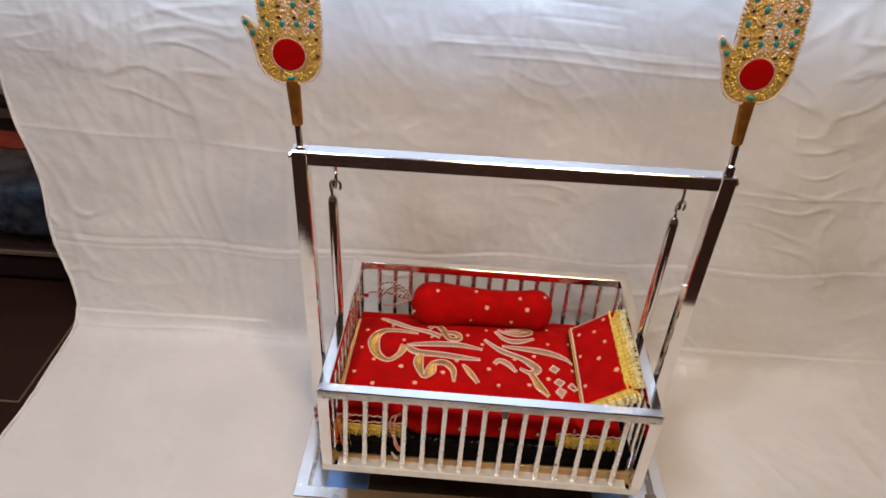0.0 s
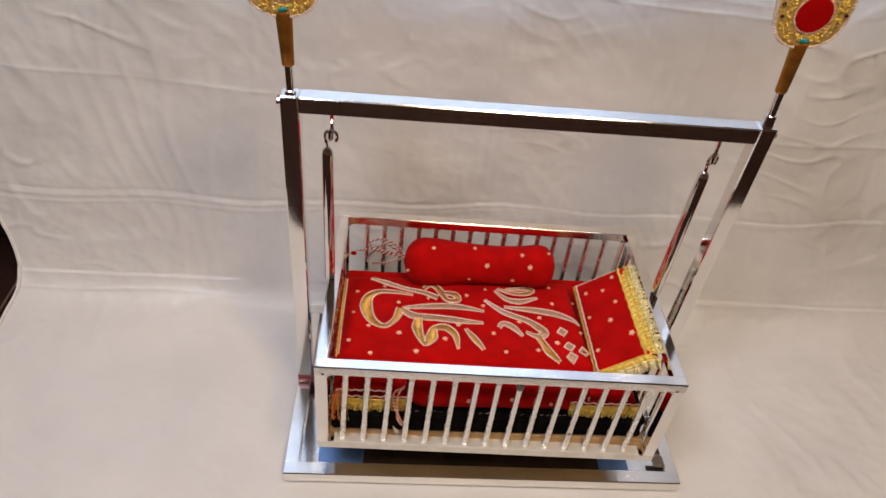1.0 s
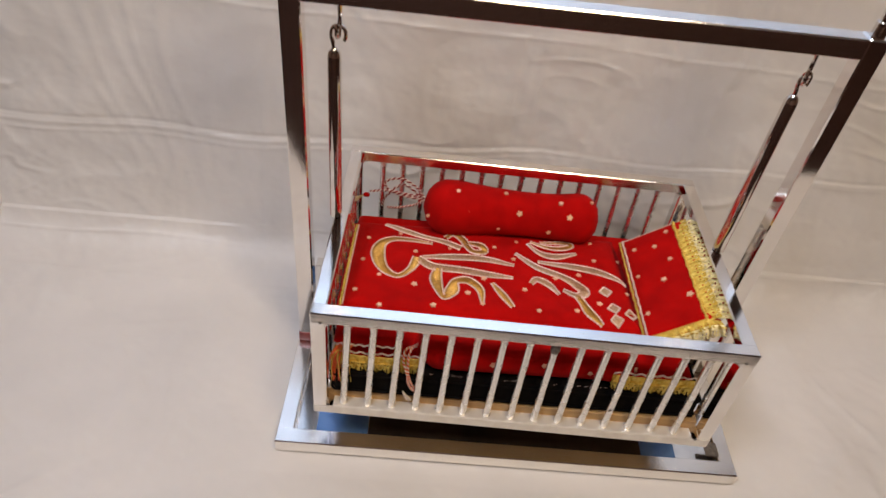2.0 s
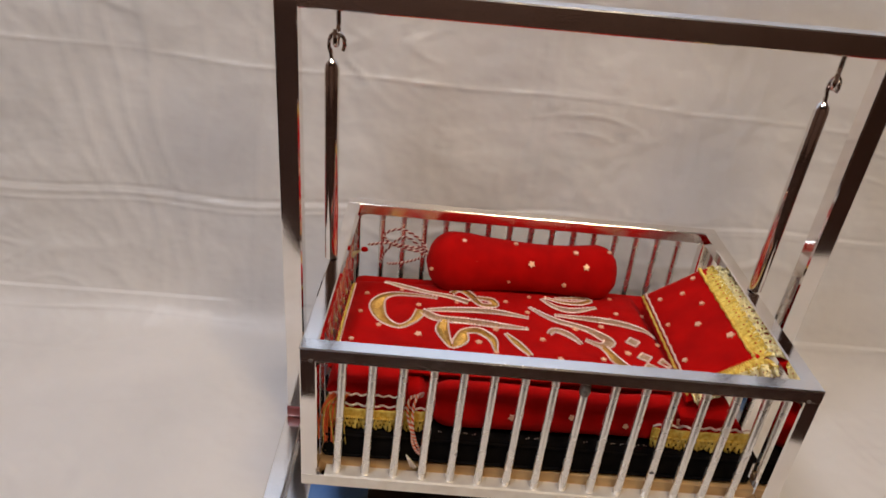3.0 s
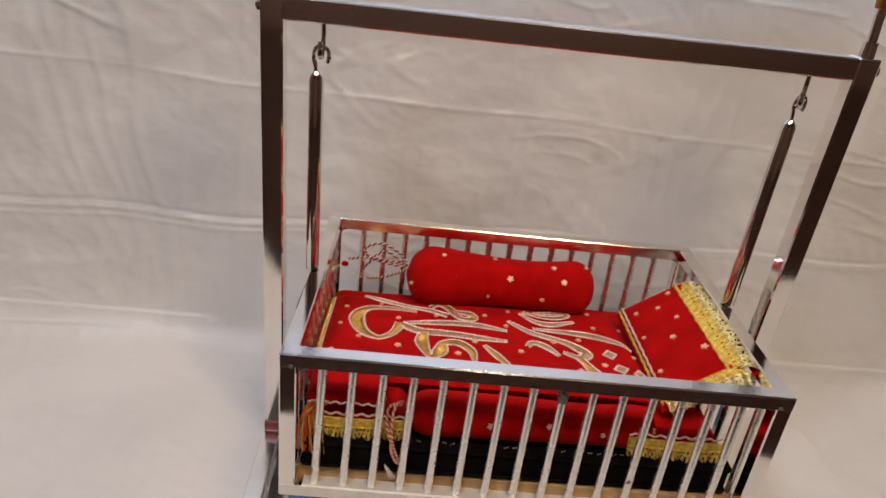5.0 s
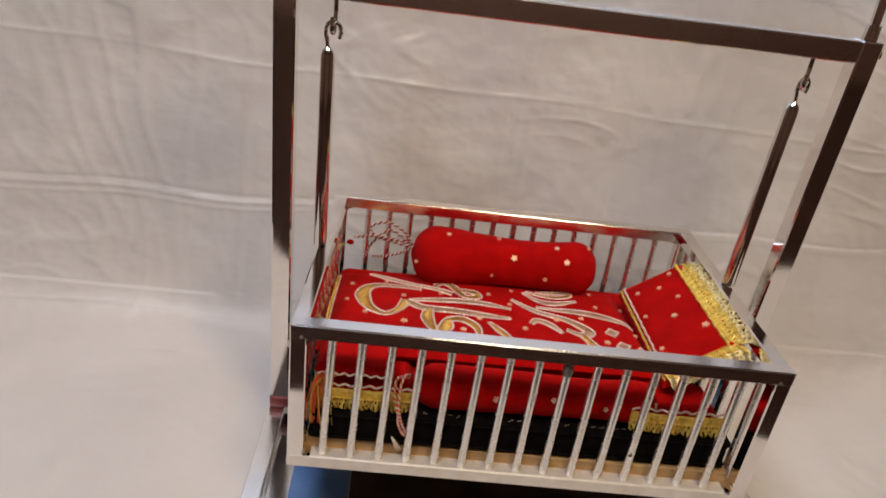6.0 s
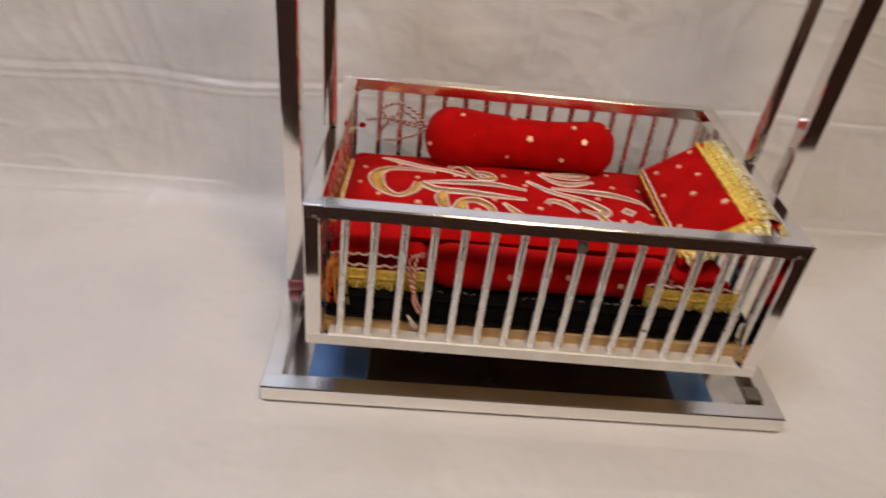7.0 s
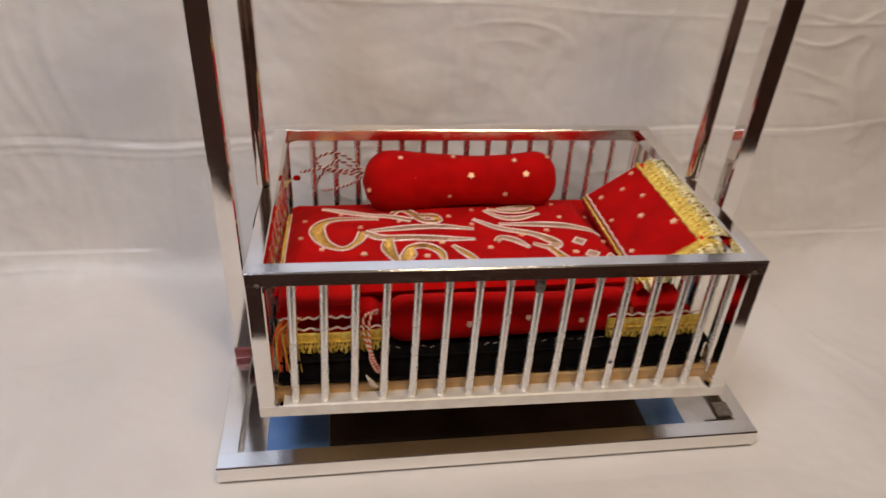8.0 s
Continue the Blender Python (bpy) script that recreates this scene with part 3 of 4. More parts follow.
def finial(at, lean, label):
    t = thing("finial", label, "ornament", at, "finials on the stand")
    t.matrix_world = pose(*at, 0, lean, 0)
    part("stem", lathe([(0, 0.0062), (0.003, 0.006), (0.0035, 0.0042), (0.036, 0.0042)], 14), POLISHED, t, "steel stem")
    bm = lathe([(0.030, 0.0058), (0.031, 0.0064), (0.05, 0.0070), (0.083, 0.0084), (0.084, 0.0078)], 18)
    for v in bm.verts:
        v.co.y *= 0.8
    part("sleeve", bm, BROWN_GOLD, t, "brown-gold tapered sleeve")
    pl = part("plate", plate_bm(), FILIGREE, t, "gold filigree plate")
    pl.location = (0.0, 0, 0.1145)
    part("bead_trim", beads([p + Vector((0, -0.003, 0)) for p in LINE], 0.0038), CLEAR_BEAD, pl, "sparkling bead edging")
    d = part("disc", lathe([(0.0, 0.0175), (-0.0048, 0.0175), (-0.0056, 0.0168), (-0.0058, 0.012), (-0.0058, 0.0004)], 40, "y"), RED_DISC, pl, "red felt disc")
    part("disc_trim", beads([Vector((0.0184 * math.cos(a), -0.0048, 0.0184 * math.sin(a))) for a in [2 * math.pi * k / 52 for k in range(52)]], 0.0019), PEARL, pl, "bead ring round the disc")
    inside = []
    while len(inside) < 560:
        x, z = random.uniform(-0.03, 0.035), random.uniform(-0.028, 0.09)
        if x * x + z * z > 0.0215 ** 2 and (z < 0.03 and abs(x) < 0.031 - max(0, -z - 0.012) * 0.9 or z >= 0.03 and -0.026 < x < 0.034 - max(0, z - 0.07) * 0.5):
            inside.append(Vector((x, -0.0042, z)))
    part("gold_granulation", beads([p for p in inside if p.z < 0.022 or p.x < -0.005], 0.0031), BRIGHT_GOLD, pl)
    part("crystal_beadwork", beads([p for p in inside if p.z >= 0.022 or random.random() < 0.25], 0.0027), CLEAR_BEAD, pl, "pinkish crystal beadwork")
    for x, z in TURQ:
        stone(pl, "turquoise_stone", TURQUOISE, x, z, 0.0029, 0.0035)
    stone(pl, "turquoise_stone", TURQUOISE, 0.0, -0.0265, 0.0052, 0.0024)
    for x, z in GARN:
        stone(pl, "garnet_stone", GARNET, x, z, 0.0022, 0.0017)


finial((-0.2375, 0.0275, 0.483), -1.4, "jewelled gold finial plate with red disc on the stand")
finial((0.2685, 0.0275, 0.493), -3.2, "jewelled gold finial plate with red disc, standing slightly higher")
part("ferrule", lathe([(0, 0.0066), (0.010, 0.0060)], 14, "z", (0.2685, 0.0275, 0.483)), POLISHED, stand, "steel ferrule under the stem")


# ---- bedding ----
def puffy(x0, x1, y0, y1, z0, z1, nx, ny, edge, wave=0.0015, seed=0.0, sag=lambda x, y: 0.0):
    """A stuffed rectangular cushion with pillowed edges and a little unevenness."""
    cx, cy, cz = (x0 + x1) / 2, (y0 + y1) / 2, (z0 + z1) / 2
    hx, hy, hz = (x1 - x0) / 2, (y1 - y0) / 2, (z1 - z0) / 2

    def h(x, y):
        d = min(hx - abs(x - cx), hy - abs(y - cy))
        k = min(max(d / edge, 0.0), 1.0)
        return hz * (1 - (1 - k) ** 2.2) + wave * k * noise.noise(Vector((x * 16 + seed, y * 16, seed)))

    bm = bmesh.new()
    rows = {}
    for sgn in (1, -1):
        for i in range(nx + 1):
            for j in range(ny + 1):
                # finer rows near the rim
                u = 0.5 - 0.5 * math.cos(math.pi * i / nx)
                v = 0.5 - 0.5 * math.cos(math.pi * j / ny)
                x, y = x0 + (x1 - x0) * u, y0 + (y1 - y0) * v
                rim = i in (0, nx) or j in (0, ny)
                if rim and sgn < 0:
                    rows[sgn, i, j] = rows[1, i, j]
                else:
                    rows[sgn, i, j] = bm.verts.new((x, y, cz + sgn * h(x, y) + sag(x, y)))
        for i in range(nx):
            for j in range(ny):
                f = [rows[sgn, i, j], rows[sgn, i + 1, j], rows[sgn, i + 1, j + 1], rows[sgn, i, j + 1]]
                bm.faces.new(f if sgn > 0 else f[::-1])
    return bm, (lambda x, y: cz + h(x, y) + sag(x, y))


mattress = thing("mattress", "thin black velvet mattress on the plywood bottom", "mattress")
bm = box(-0.1925, 0.1945, -0.111, 0.139, 0.0967, 0.1295, 0.006, 3)
for v in bm.verts:
    v.co.z += 0.0012 * noise.noise(v.co * 14)
part("cover", bm, BLACK, mattress)
for z in (0.101, 0.125):
    loop = [(-0.19, -0.1115, z), (0.192, -0.1115, z), (0.1945, -0.108, z), (0.1945, 0.136, z), (0.19, 0.1395, z), (-0.188, 0.1395, z), (-0.193, 0.136, z), (-0.193, -0.108, z), (-0.19, -0.1115, z)]
    part("piping", sweep([Vector(a).lerp(Vector(b), k / 6) for a, b in zip(loop, loop[1:]) for k in range(6)] + [Vector(loop[-1])], 0.0013, 6), BLACK, mattress)

coverlet = thing("coverlet", "folded red velvet coverlet with gold lace edging", "coverlet")
bm, _ = puffy(-0.192, 0.186, -0.062, 0.135, 0.1235, 0.144, 40, 24, 0.012)
part("fabric", bm, RED, coverlet)
for x0, x1 in ((-0.192, -0.103), (0.092, 0.184)):
    bm, _ = puffy(x0, x1, -0.098, -0.05, 0.1245, 0.152, 20, 14, 0.010, seed=x0)
    part("corner_fold", bm, RED, coverlet)


bm, _ = puffy(-0.191, -0.122, -0.106, -0.062, 0.162, 0.1765, 20, 14, 0.008, seed=4.0)
part("turned_corner", bm, RED, coverlet)


def lace_strip(parent, path, drop, ruffle, name, mat, depth=0.0012, label=""):
    """A strip hung from a path along the vector drop, gathered into small waves with a scalloped rim and open holes."""
    n = max(30, int(sum((b - a).length for a, b in zip(path, path[1:])) / 0.0011))
    pts = smooth_line(path, n)
    drop = Vector(drop)
    bm = bmesh.new()
    rows = []
    m = 9
    for i, p in enumerate(pts):
        tang = (pts[min(i + 1, n - 1)] - pts[max(i - 1, 0)]).normalized()
        nrm = tang.cross(drop).normalized()
        row = []
        for j in range(m):
            f = j / (m - 1)
            sc = 1 + 0.12 * abs(math.sin(i * 0.42)) * f
            w = ruffle * (0.25 + f) * (math.sin(i * 0.75 + 3.0 * noise.noise(Vector((i * 0.11, 3.0, drop.x * 70)))) + 0.7 * noise.noise(Vector((i * 0.3, j * 0.5, drop.z * 90))))
            row.append(bm.verts.new(p + drop * f * sc + nrm * w))
        rows.append(row)
    for i in range(n - 1):
        for j in range(m - 1):
            if j in (4, 6) and (i + j // 2) % 3 == 0 or j == 7 and i % 4 == 0:
                continue
            bm.faces.new((rows[i][j], rows[i + 1][j], rows[i + 1][j + 1], rows[i][j + 1]))
    ob = part(name, bm, mat, parent, label)
    s = ob.modifiers.new("thickness", "SOLIDIFY")
    s.thickness = depth * 0.6
    return ob


def cord(path, n, r, parent, name, mat, turns=0, phase=0.0, label="", beaded=0):
    """A cord along a path; with turns it winds round it as one strand of a rope, beaded gives it knots."""
    pts = smooth_line(path, n)
    if turns:
        out = []
        for i, p in enumerate(pts):
            d = (pts[min(i + 1, n - 1)] - pts[max(i - 1, 0)]).normalized()
            s = d.cross(Vector((0.2, 0.3, 0.93))).normalized()
            w = s.cross(d)
            a = 2 * math.pi * turns * i / (n - 1) + phase
            out.append(p + (s * math.cos(a) + w * math.sin(a)) * r * 0.85)
        pts = out
    rad = (lambda f: r * (1 + 0.45 * math.sin(f * beaded * 2 * math.pi))) if beaded else r
    return part(name, sweep(pts, rad, 6), mat, parent, label)


for x0, x1 in ((-0.191, -0.104), (0.094, 0.183)):
    lace_strip(coverlet, [Vector((x0, -0.1065, 0.1535)), Vector(((x0 + x1) / 2, -0.1075, 0.1525)), Vector((x1, -0.1065, 0.1535))], (0, -0.0015, -0.019), 0.0012, "lace_edging", BRIGHT_GOLD, label="gold woven lace edging")
    cord([(x0 + (x1 - x0) * k / 16, -0.1072, 0.1555 + 0.0022 * (k % 2)) for k in range(17)], 120, 0.0009, coverlet, "zigzag_braid", PEARL, beaded=60)
    cord([(x0, -0.1085, 0.1445), ((x0 + x1) / 2, -0.1095, 0.144), (x1, -0.1085, 0.1445)], 160, 0.0011, coverlet, "gold_braid", BRIGHT_GOLD, beaded=48)
for k in range(26):
    x = -0.100 + 0.19 * k / 25 + random.uniform(-0.002, 0.002)
    if noise.noise(Vector((k * 0.7, 1.3, 0))) > -0.1:
        part("bead", beads([Vector((x, -0.1095, 0.1335 + random.uniform(-0.0015, 0.0015))), Vector((x + 0.0022, -0.1095, 0.134))], 0.0011), PEARL, coverlet)
cord([(-0.188 + 0.064 * k / 14, -0.1078, 0.1675 + 0.0020 * (k % 2)) for k in range(15)], 120, 0.0008, coverlet, "zigzag_braid", PEARL, beaded=45)
# fringe hanging at the coverlet's corner
for k in range(44):
    x = -0.192 + random.uniform(0, 0.016)
    y = -0.1095 + random.uniform(-0.004, 0.006)
    dx = random.uniform(-0.004, 0.004)
    cord([(x + 0.007, y + 0.004, 0.168 + random.uniform(-0.003, 0.003)), (x + dx * 0.3, y, 0.158), (x + dx - 0.001, y - 0.001, 0.138), (x + dx * 1.4, y - 0.001, random.uniform(0.112, 0.122))], 12, 0.0005, coverlet, "fringe_strand", ORANGE if k % 4 else BRIGHT_GOLD)

# embroidered cushion
cushion = thing("embroidered_cushion", "flat red velvet cushion with gold embroidery and beads", "cushion")
CU = (-0.1965, 0.136, -0.063, 0.121, 0.1405, 0.1690)
def droop(x, y):
    """The cushion slopes down to its far edge, a little more at the foot end."""
    return -0.125 * (y + 0.022) - 0.004 * min(max((-0.06 - x) / 0.12, 0), 1) * min(max((y - 0.005) / 0.1, 0), 1)


bm, cush_top = puffy(*CU, 70, 40, 0.022, 0.0030, 3.0, droop)
part("cover", bm, RED, cushion)


def on_cushion(x, y, lift=0.0):
    """A place on the cushion's cover from the flat pattern's x and y."""
    x, y = x + 0.03 * (x + 0.12), 1.2 * (y + 0.0135)
    return Vector((x, y, cush_top(x, y) + lift))


def stroke(points, widths, fill=GOLD):
    """An embroidered stroke: a raised fill with a beaded outline, laid on the cushion."""
    n = max(12 * (len(points) - 1), int(sum(math.dist(a, b) for a, b in zip(points, points[1:])) / 0.0007)) + 1
    pts = smooth_line([(x, y, 0) for x, y in points], n)
    pts = [p + Vector((0, 0.005, 0)) for p in pts]
    ws = [p.x for p in smooth_line([(w, 0, 0) for w in widths], n)] if len(widths) > 2 else [widths[0] + (widths[-1] - widths[0]) * i / (n - 1) for i in range(n)]
    left, right = [], []
    bm = bmesh.new()
    rows = []
    for i, p in enumerate(pts):
        d = (pts[min(i + 1, n - 1)] - pts[max(i - 1, 0)]).normalized()
        s = Vector((-d.y, d.x, 0))
        w = max(ws[i] * 1.38, 0.0011)
        row = []
        for f, l in ((-1, 0.0003), (-0.5, 0.0010 + 0.0006 * (i % 2)), (0, 0.0014 + 0.0007 * (i % 2)), (0.5, 0.0010 + 0.0006 * (i % 2)), (1, 0.0003)):
            q = p + s * w * f
            row.append(bm.verts.new(on_cushion(q.x, q.y, l)))
        rows.append(row)
        a, b = p + s * w, p - s * w
        left.append(on_cushion(a.x, a.y, 0.0007))
        right.append(on_cushion(b.x, b.y, 0.0007))
    for a, b in zip(rows, rows[1:]):
        for j in range(4):
            bm.faces.new((a[j], b[j], b[j + 1], a[j + 1]))
    st = part("embroidered_stroke", bm, fill, cushion)
    m = max(20, int(sum((b - a).length for a, b in zip(left, left[1:])) / 0.0009))
    for side in (left, right):
        part("bead_outline", sweep(smooth_line(side, m), lambda f: 0.0010 * (1 + 0.45 * math.sin(f * m * 1.6)), 5), PEARL, st, "pearly bead outline")


SILVERY = material("silvery_thread", (0.66, 0.46, 0.30), 0.4, 0.6, (0.48, 0.26, 0.13), 400, 0.9, 900)
stroke([(-0.098, 0.037), (-0.123, 0.042), (-0.143, 0.042), (-0.156, 0.032), (-0.159, 0.012), (-0.151, -0.011), (-0.135, -0.021), (-0.122, -0.009), (-0.114, 0.011)], [0.001, 0.002, 0.0025, 0.004, 0.0055, 0.004, 0.0022, 0.0025, 0.0042])
stroke([(-0.114, 0.011), (-0.097, -0.001), (-0.069, -0.004), (-0.038, -0.007), (-0.008, -0.009)], [0.003, 0.0035, 0.0032, 0.003, 0.001], SILVERY)
stroke([(-0.155, 0.068), (-0.131, 0.059), (-0.108, 0.049), (-0.083, 0.042), (-0.065, 0.033)], [0.0012, 0.0025, 0.002, 0.0025, 0.003], SILVERY)
stroke([(-0.108, 0.013), (-0.073, 0.016), (-0.038, 0.017), (-0.005, 0.012)], [0.0012, 0.0032, 0.003, 0.001], SILVERY)
stroke([(-0.091, -0.004), (-0.093, -0.022), (-0.085, -0.046), (-0.076, -0.036), (-0.072, -0.022), (-0.058, -0.019), (-0.046, -0.031), (-0.044, -0.050)], [0.003, 0.0045, 0.002, 0.005, 0.003, 0.0035, 0.003, 0.001])
stroke([(-0.083, 0.050), (-0.074, 0.058), (-0.063, 0.049), (-0.053, 0.030), (-0.039, 0.030), (-0.042, 0.040), (-0.058, 0.043)], [0.002, 0.0022, 0.003, 0.0025, 0.003, 0.003, 0.002])
stroke([(-0.032, -0.020), (-0.022, -0.036), (-0.012, -0.053)], [0.001, 0.0028, 0.0015])
stroke([(-0.002, 0.032), (0.023, 0.011), (0.049, -0.002), (0.063, -0.013), (0.069, -0.021), (0.060, -0.028), (0.045, -0.022)], [0.001, 0.003, 0.003, 0.004, 0.004, 0.0025, 0.001], SILVERY)
stroke([(0.060, -0.028), (0.065, -0.039), (0.070, -0.052), (0.081, -0.064)], [0.003, 0.003, 0.004, 0.001])
stroke([(0.023, 0.022), (0.061, 0.017), (0.095, 0.010), (0.121, -0.003)], [0.001, 0.003, 0.003, 0.001], SILVERY)
stroke([(0.014, 0.052), (0.027, 0.038), (0.045, 0.033), (0.070, 0.039)], [0.001, 0.0022, 0.003, 0.001], SILVERY)
stroke([(0.018, 0.056), (0.037, 0.049), (0.055, 0.048), (0.066, 0.054), (0.058, 0.058), (0.030, 0.056)], [0.001, 0.002, 0.0025, 0.0025, 0.002, 0.001])
stroke([(0.011, -0.016), (0.018, -0.009), (0.029, -0.015), (0.040, -0.029)], [0.0015, 0.0025, 0.0028, 0.001], SILVERY)
for x, y in ((0.093, -0.018), (0.097, -0.042), (0.097, -0.058), (0.114, -0.049)):
    c = [on_cushion(x + dx * 0.0068, y + 0.005 + dy * 0.0068, 0.0012) for dx, dy in ((1, 0.1), (-0.1, 1), (-1, -0.1), (0.1, -1))]
    bm = bmesh.new()
    top = [bm.verts.new(p) for p in c]
    low = [bm.verts.new(p - Vector((0, 0, 0.0012))) for p in c]
    bm.faces.new(top)
    for k in range(4):
        bm.faces.new((low[k], low[(k + 1) % 4], top[(k + 1) % 4], top[k]))
    st = part("embroidered_diamond", bm, SILVERY, cushion, smooth=False)
    rim = [a.lerp(b, f) for a, b in zip(c, c[1:] + c[:1]) for f in (0, 0.17, 0.33, 0.5, 0.67, 0.83)]
    part("bead_outline", sweep(smooth_line(rim + rim[:1], 75), lambda f: 0.0010 * (1 + 0.4 * math.sin(f * 120)), 5), PEARL, st)
# gold braid down the cushion's short end
cord([on_cushion(-0.1905 + 0.0012 * (k % 2), -0.059 + 0.137 * k / 30, 0.0015) for k in range(31)], 180, 0.0013, cushion, "gold_braid", BRIGHT_GOLD, beaded=70)
cord([on_cushion(-0.1875, -0.057 + 0.133 * k / 10, 0.001) for k in range(11)], 160, 0.0008, cushion, "bead_row", PEARL, beaded=60)


def flower_mesh():
    bm = bmesh.new()
    c = bm.verts.new((0, 0, 0.0012))
    ring = []
    for k in range(20):
        a = 2 * math.pi * k / 20
        r = 0.0036 * (0.78 + 0.22 * math.cos(5 * a))
        ring.append(bm.verts.new((r * math.cos(a), r * math.sin(a), 0.0011)))
    low = [bm.verts.new((v.co.x * 1.05, v.co.y * 1.05, -0.0004)) for v in ring]
    for k in range(20):
        j = (k + 1) % 20
        bm.faces.new((c, ring[k], ring[j]))
        bm.faces.new((ring[k], low[k], low[j], ring[j]))
    me = bpy.data.meshes.new("sequin_flower")
    bm.to_mesh(me)
    bm.free()
    me.materials.append(FLOWER)
    return me


FLOWER_ME = flower_mesh()


def flower(parent, at, normal, k=1.0):
    ob = new("sequin_flower", FLOWER_ME)
    ob.parent = parent
    q = Vector(normal).to_track_quat("Z", "Y")
    ob.matrix_local = Matrix.LocRotScale(Vector(at), q, None) @ pose(0, 0, 0, 0, 0, random.uniform(0, 72)) @ Matrix.Diagonal((k, k, 1, 1))


for x, y, k in ((-0.172, 0.040, 0.8), (-0.136, 0.053, 0.7), (-0.174, 0.0, 0.7), (-0.154, -0.022, 0.8), (-0.177, -0.045, 0.8), (-0.150, -0.062, 0.9), (-0.116, -0.031, 1.05),
                (-0.095, -0.058, 1.0), (-0.078, 0.031, 0.7), (-0.117, 0.022, 0.8), (-0.041, -0.014, 1.0), (-0.059, -0.038, 1.0), (-0.026, 0.039, 0.8), (-0.044, -0.052, 0.8),
                (-0.005, 0.022, 0.8), (0.001, 0.053, 0.7), (0.039, -0.005, 0.9), (0.003, -0.026, 0.9), (0.015, -0.055, 0.8), (0.056, -0.050, 0.9), (0.083, -0.036, 1.0),
                (0.091, 0.061, 0.7), (0.089, 0.029, 0.8), (0.067, 0.004, 0.9), (0.120, 0.037, 0.7), (0.118, -0.017, 0.8)):
    flower(cushion, on_cushion(x, y + 0.005, 0.0004), (0, 0, 1), k)


# bolsters
def bolster(name_at, x0, x1, r_of, label, squash=1.0, round_end=0.02):
    t = thing("bolster", label, "bolster", name_at, "red bolsters")
    prof = []
    for i in range(49):
        f = i / 48
        e = min(f, 1 - f) * (x1 - x0)
        cap = min(e / round_end, 1.0)
        prof.append((x0 + (x1 - x0) * f, max(r_of(f) * math.sqrt(max(1 - (1 - cap) ** 2, 0.0)), 0.0025)))
    bm = lathe(prof, 40, "x")
    for v in bm.verts:
        v.co.y *= squash
        p = Vector((v.co.x * 20, v.co.y * 30, v.co.z * 30))
        rr = Vector((0, v.co.y, v.co.z))
        if rr.length > 0.004:
            v.co += rr.normalized() * 0.0010 * noise.noise(p)
    part("cover", bm, RED, t)
    return t


back = bolster((0, 0.1160, 0.1770), -0.112, 0.105, lambda f: 0.0340 - 0.0062 * math.sin(math.pi * min(max((f - 0.22) / 0.72, 0), 1)) - 0.001 * f, "red velvet bolster with sequin flowers and twisted cord", round_end=0.03)
front = bolster((0, -0.0880, 0.1490), -0.104, 0.124, lambda f: 0.0195 + 0.0010 * math.sin(7 * f), "red velvet bolster lying along the front bars")


def on_bolster(parent, x, angle, r, k=1.0):
    n = Vector((0, -math.cos(radians(angle)), math.sin(radians(angle))))
    flower(parent, Vector((x, 0, 0)) + n * r, n, k)


for x, a, r, k in ((-0.061, 32, 0.0283, 1.1), (0.003, 37, 0.0245, 1.1), (0.063, 38, 0.0265, 1.1), (-0.072, 75, 0.0288, 0.9), (-0.014, 88, 0.0255, 0.8), (0.052, 70, 0.0262, 0.9),
                   (-0.02, -8, 0.0248, 0.6), (0.041, -6, 0.025, 0.8), (-0.106, 5, 0.020, 0.7), (0.09, 80, 0.026, 0.7)):
    on_bolster(back, x, a, r * 1.145, k)
for x, a, r, k in ((0.116, 30, 0.0155, 1.1), (-0.03, 15, 0.0212, 0.9), (0.022, 25, 0.0212, 0.8), (-0.075, 10, 0.0208, 0.7), (0.07, 12, 0.0210, 0.7)):
    on_bolster(front, x, a, r - 0.001, k)


def rope(parent, path, n=90, r=0.0009, turns=12, second=RED_CORD):
    cord(path, n, r, parent, "cord_strand", WHITE_CORD, turns, 0.0)
    cord(path, n, r, parent, "cord_strand", second, turns, math.pi)


def rel(parent, pts):
    return [Vector(p) - parent.location for p in pts]


rope(back, rel(back, [(-0.111, 0.113, 0.190), (-0.135, 0.114, 0.193), (-0.158, 0.116, 0.194), (-0.178, 0.118, 0.189)]))
rope(back, rel(back, [(-0.112, 0.110, 0.192), (-0.122, 0.115, 0.203), (-0.142, 0.119, 0.211), (-0.160, 0.119, 0.204), (-0.154, 0.117, 0.194), (-0.136, 0.114, 0.190), (-0.113, 0.112, 0.187)]), 140, 0.0009, 20)
rope(back, rel(back, [(-0.111, 0.112, 0.186), (-0.124, 0.114, 0.177), (-0.142, 0.117, 0.169), (-0.156, 0.119, 0.166)]))
rope(back, rel(back, [(-0.113, 0.114, 0.188), (-0.138, 0.122, 0.200), (-0.158, 0.124, 0.180), (-0.164, 0.126, 0.163)]))
bm = lathe([(0, 0.001), (0.002, 0.003), (0.006, 0.003), (0.008, 0.0012)], 10, "x", (-0.1865, 0.006, 0.0035))
part("tassel_bead", bm, RED_DISC, back, "red tassel bead")
for k in range(12):
    e = Vector((-0.1965, 0.0075, -0.006)) + Vector((random.uniform(-0.002, 0.003), random.uniform(-0.003, 0.003), random.uniform(-0.003, 0.003)))
    cord([Vector((-0.1845, 0.006, 0.0035)), Vector((-0.191, 0.0065, -0.001)) + Vector((0, random.uniform(-0.002, 0.002), random.uniform(-0.001, 0.001))), e], 8, 0.0006, back, "tassel_strand", PALE_LACE)

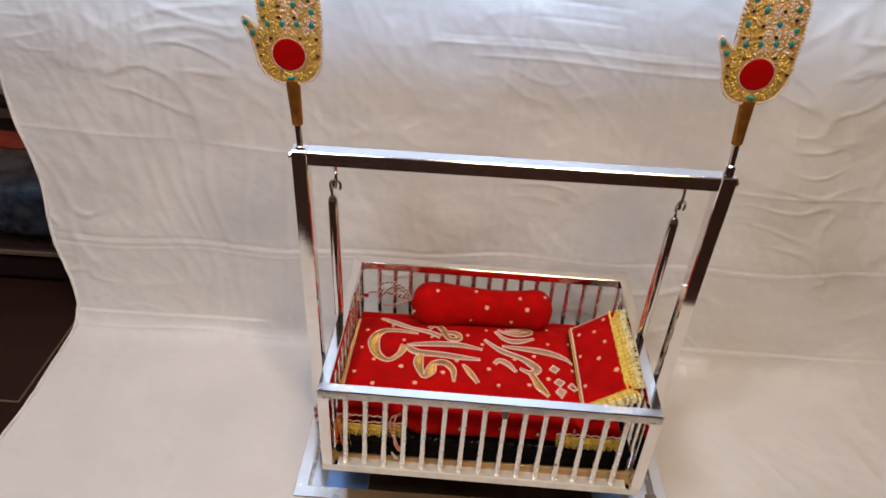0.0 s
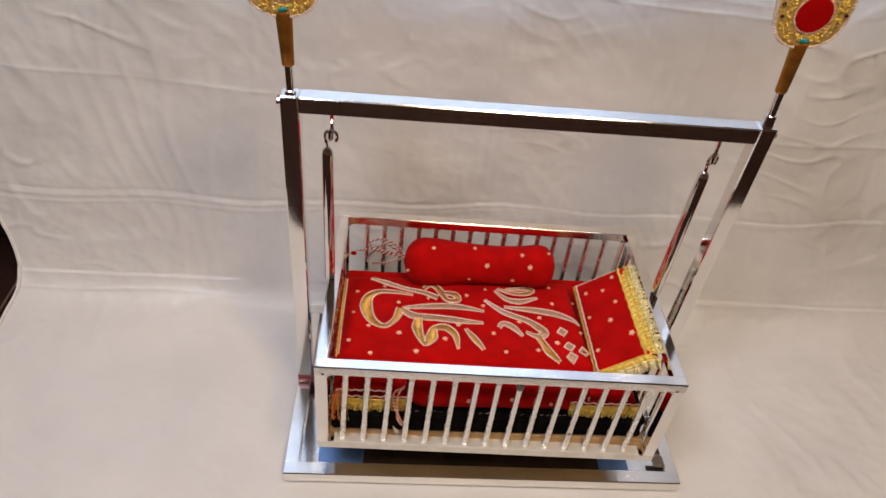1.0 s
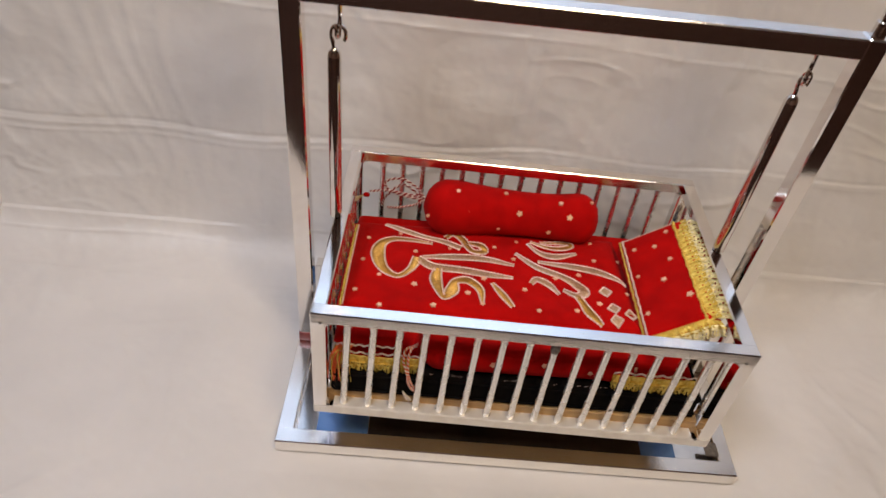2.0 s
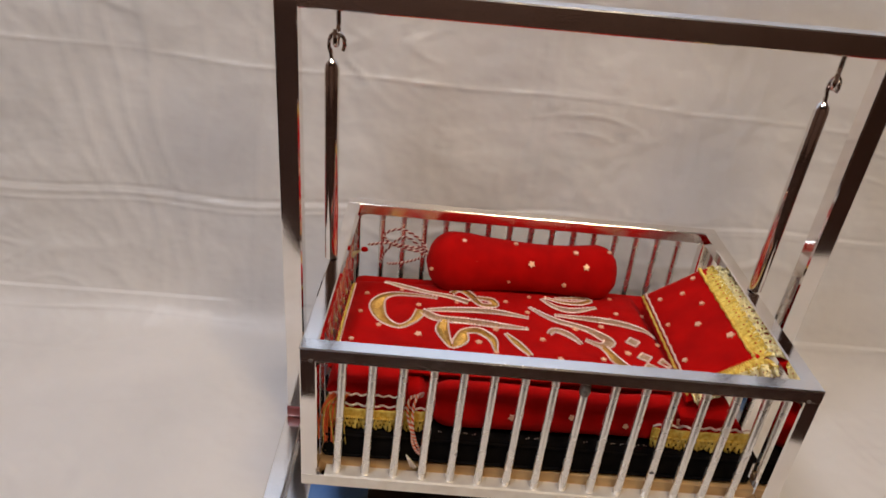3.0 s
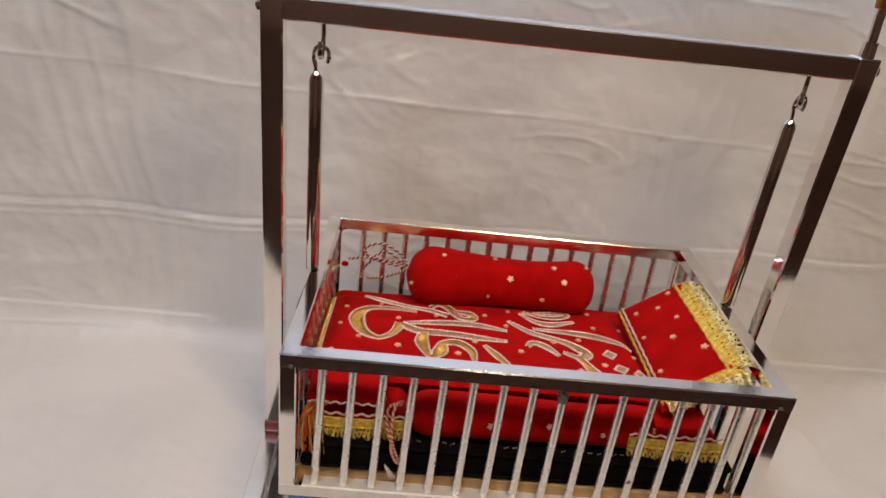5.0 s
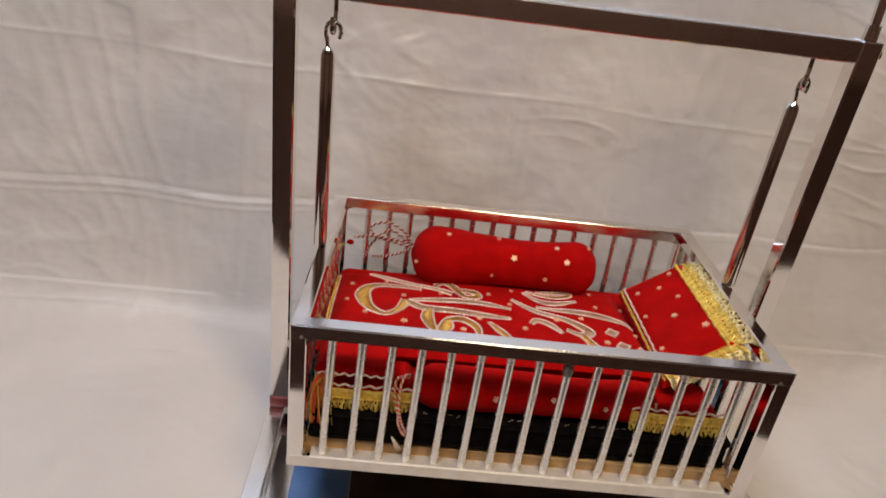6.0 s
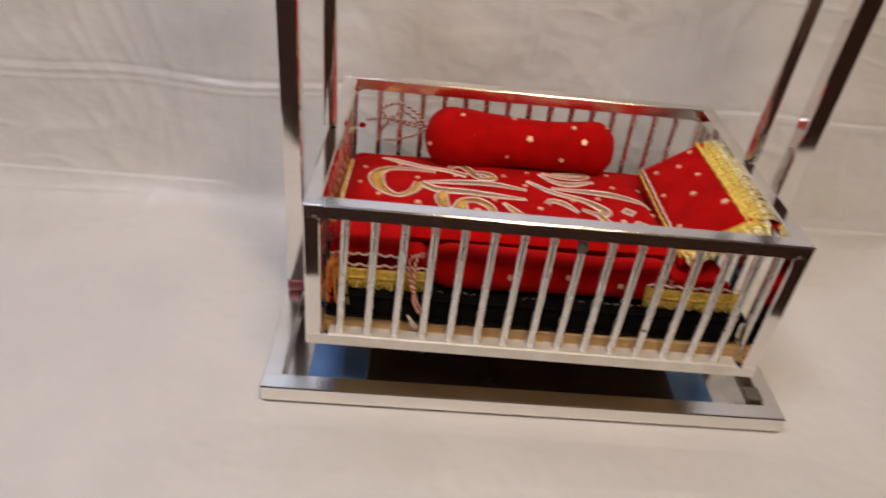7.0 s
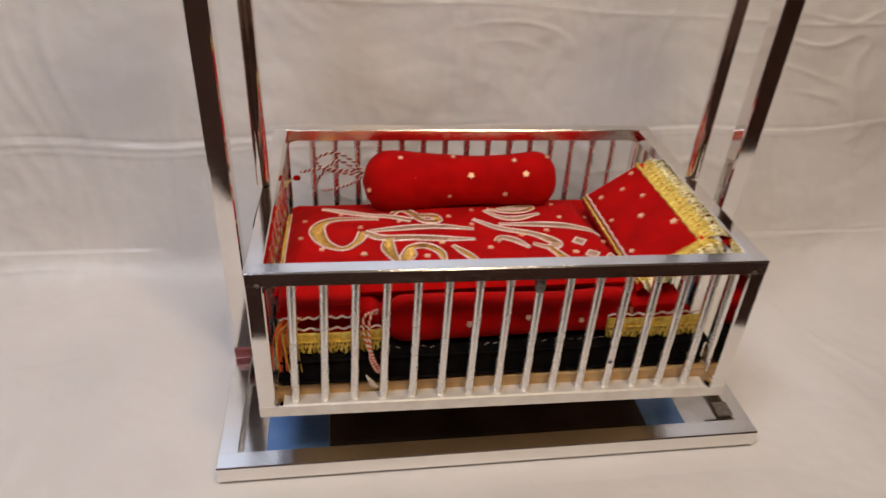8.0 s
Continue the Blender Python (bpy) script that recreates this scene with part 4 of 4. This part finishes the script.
FY = -0.1125
rope(front, rel(front, [(-0.108, -0.100, 0.168), (-0.113, -0.109, 0.172), (-0.116, FY, 0.160), (-0.115, FY - 0.001, 0.140), (-0.112, FY - 0.001, 0.126), (-0.1075, FY - 0.001, 0.115), (-0.1065, FY - 0.001, 0.110)]), 150, 0.00078, 20, ORANGE)
rope(front, rel(front, [(-0.108, -0.100, 0.165), (-0.1185, -0.109, 0.170), (-0.1205, FY, 0.155), (-0.1155, FY - 0.001, 0.135), (-0.1145, FY - 0.001, 0.124), (-0.110, FY - 0.001, 0.113), (-0.1065, FY - 0.001, 0.110)]), 150, 0.00078, 20, ORANGE)
for k in range(9):
    a = Vector((-0.119, FY - 0.001, 0.108)) - front.location
    e = Vector((-0.112 + 0.006 * (k / 8 - 0.5), FY - 0.001 - 0.001 * (k % 2), 0.097 - 0.004 * (k % 3) / 2)) - front.location
    cord([a, a.lerp(e, 0.5) + Vector((0, -0.001, 0.001)), e], 8, 0.0007, front, "tassel_strand", WHITE_CORD if k % 2 else PALE_LACE)

# head pillow
pillow = thing("head_pillow", "small red velvet pillow with gold lace, leaning on the rail", "pillow")
slope = radians(35)
pil = Matrix.Translation((0.1245, -0.002, 0.163)) @ Matrix.Rotation(-slope, 4, "Y")
PLEN, PW = 0.082, 0.084
bm, pil_top = puffy(0.0, PLEN, -PW, PW, -0.006, 0.0195, 26, 44, 0.016, 0.0012, 8.0)
for v in bm.verts:
    v.co = pil @ v.co
part("cover", bm, RED, pillow)


def on_pillow(u, v, lift=0.0):
    return pil @ Vector((u, v, pil_top(u, v) + lift))


PN = (pil.to_3x3() @ Vector((0, 0, 1))).normalized()
for u, v, k in ((0.020, 0.053, 0.8), (0.043, 0.047, 0.8), (0.016, 0.010, 0.7), (0.042, -0.007, 1.0), (0.016, -0.047, 0.8), (0.063, -0.040, 1.15), (0.060, 0.064, 0.8), (0.055, 0.020, 0.8)):
    flower(pillow, on_pillow(u, v, 0.0004), PN, k)
for off, mat, r, kn in ((0.0015, BRIGHT_GOLD, 0.0014, 60), (0.0055, PEARL, 0.0011, 46)):
    cord([on_pillow(0.003 + off + 0.0007 * (k % 2), PW * (0.97 - 1.94 * k / 24), 0.0012) for k in range(25)], 190, r, pillow, "gold_braid" if mat is BRIGHT_GOLD else "bead_row", mat, beaded=kn)
edge = [on_pillow(PLEN - 0.012 + 0.001 * (k % 2), PW * (0.98 - 1.92 * k / 20), 0.0012) for k in range(21)]
cord(edge, 200, 0.0016, pillow, "gold_braid", BRIGHT_GOLD, beaded=50)
front_edge = [on_pillow(0.006 + (PLEN - 0.018) * k / 10, -PW * 0.92, 0.0012) for k in range(11)]
cord(front_edge, 120, 0.0016, pillow, "gold_braid", BRIGHT_GOLD, beaded=28)
cord([on_pillow(0.004 + (PLEN - 0.014) * k / 12, PW * 0.955 + 0.0008 * (k % 2), 0.0010) for k in range(13)], 120, 0.0009, pillow, "bead_row", PEARL, beaded=30)
out = pil.to_3x3() @ Vector((1, 0, 0))
lace_strip(pillow, [p for p in edge[::4]], out * 0.013 + Vector((0, 0, 0.001)), 0.0012, "lace_edging", BRIGHT_GOLD, label="bright gold lace")
lace_strip(pillow, [p + out * 0.010 for p in edge[::4]], out * 0.011 + Vector((0.004, 0, -0.004)), 0.0022, "lace_ruffle", PALE_LACE, label="pale gold gathered lace")
lace_strip(pillow, [p for p in front_edge[::2]] + [edge[-1] + out * 0.012 + Vector((0, -0.004, 0))], (0.004, -0.009, -0.001), 0.0012, "lace_edging", BRIGHT_GOLD)
lace_strip(pillow, [p + Vector((0.003, -0.007, 0)) for p in front_edge[::2]] + [edge[-1] + out * 0.014 + Vector((0, -0.009, -0.001))], (0.003, -0.008, -0.007), 0.0020, "lace_ruffle", PALE_LACE)

for ob in (mattress, coverlet, cushion, back, front):
    ob.matrix_world = HUNG @ Matrix.Translation(ob.location)
pillow.matrix_world = HUNG @ Matrix.Translation((0.009, 0.006, -0.0075))
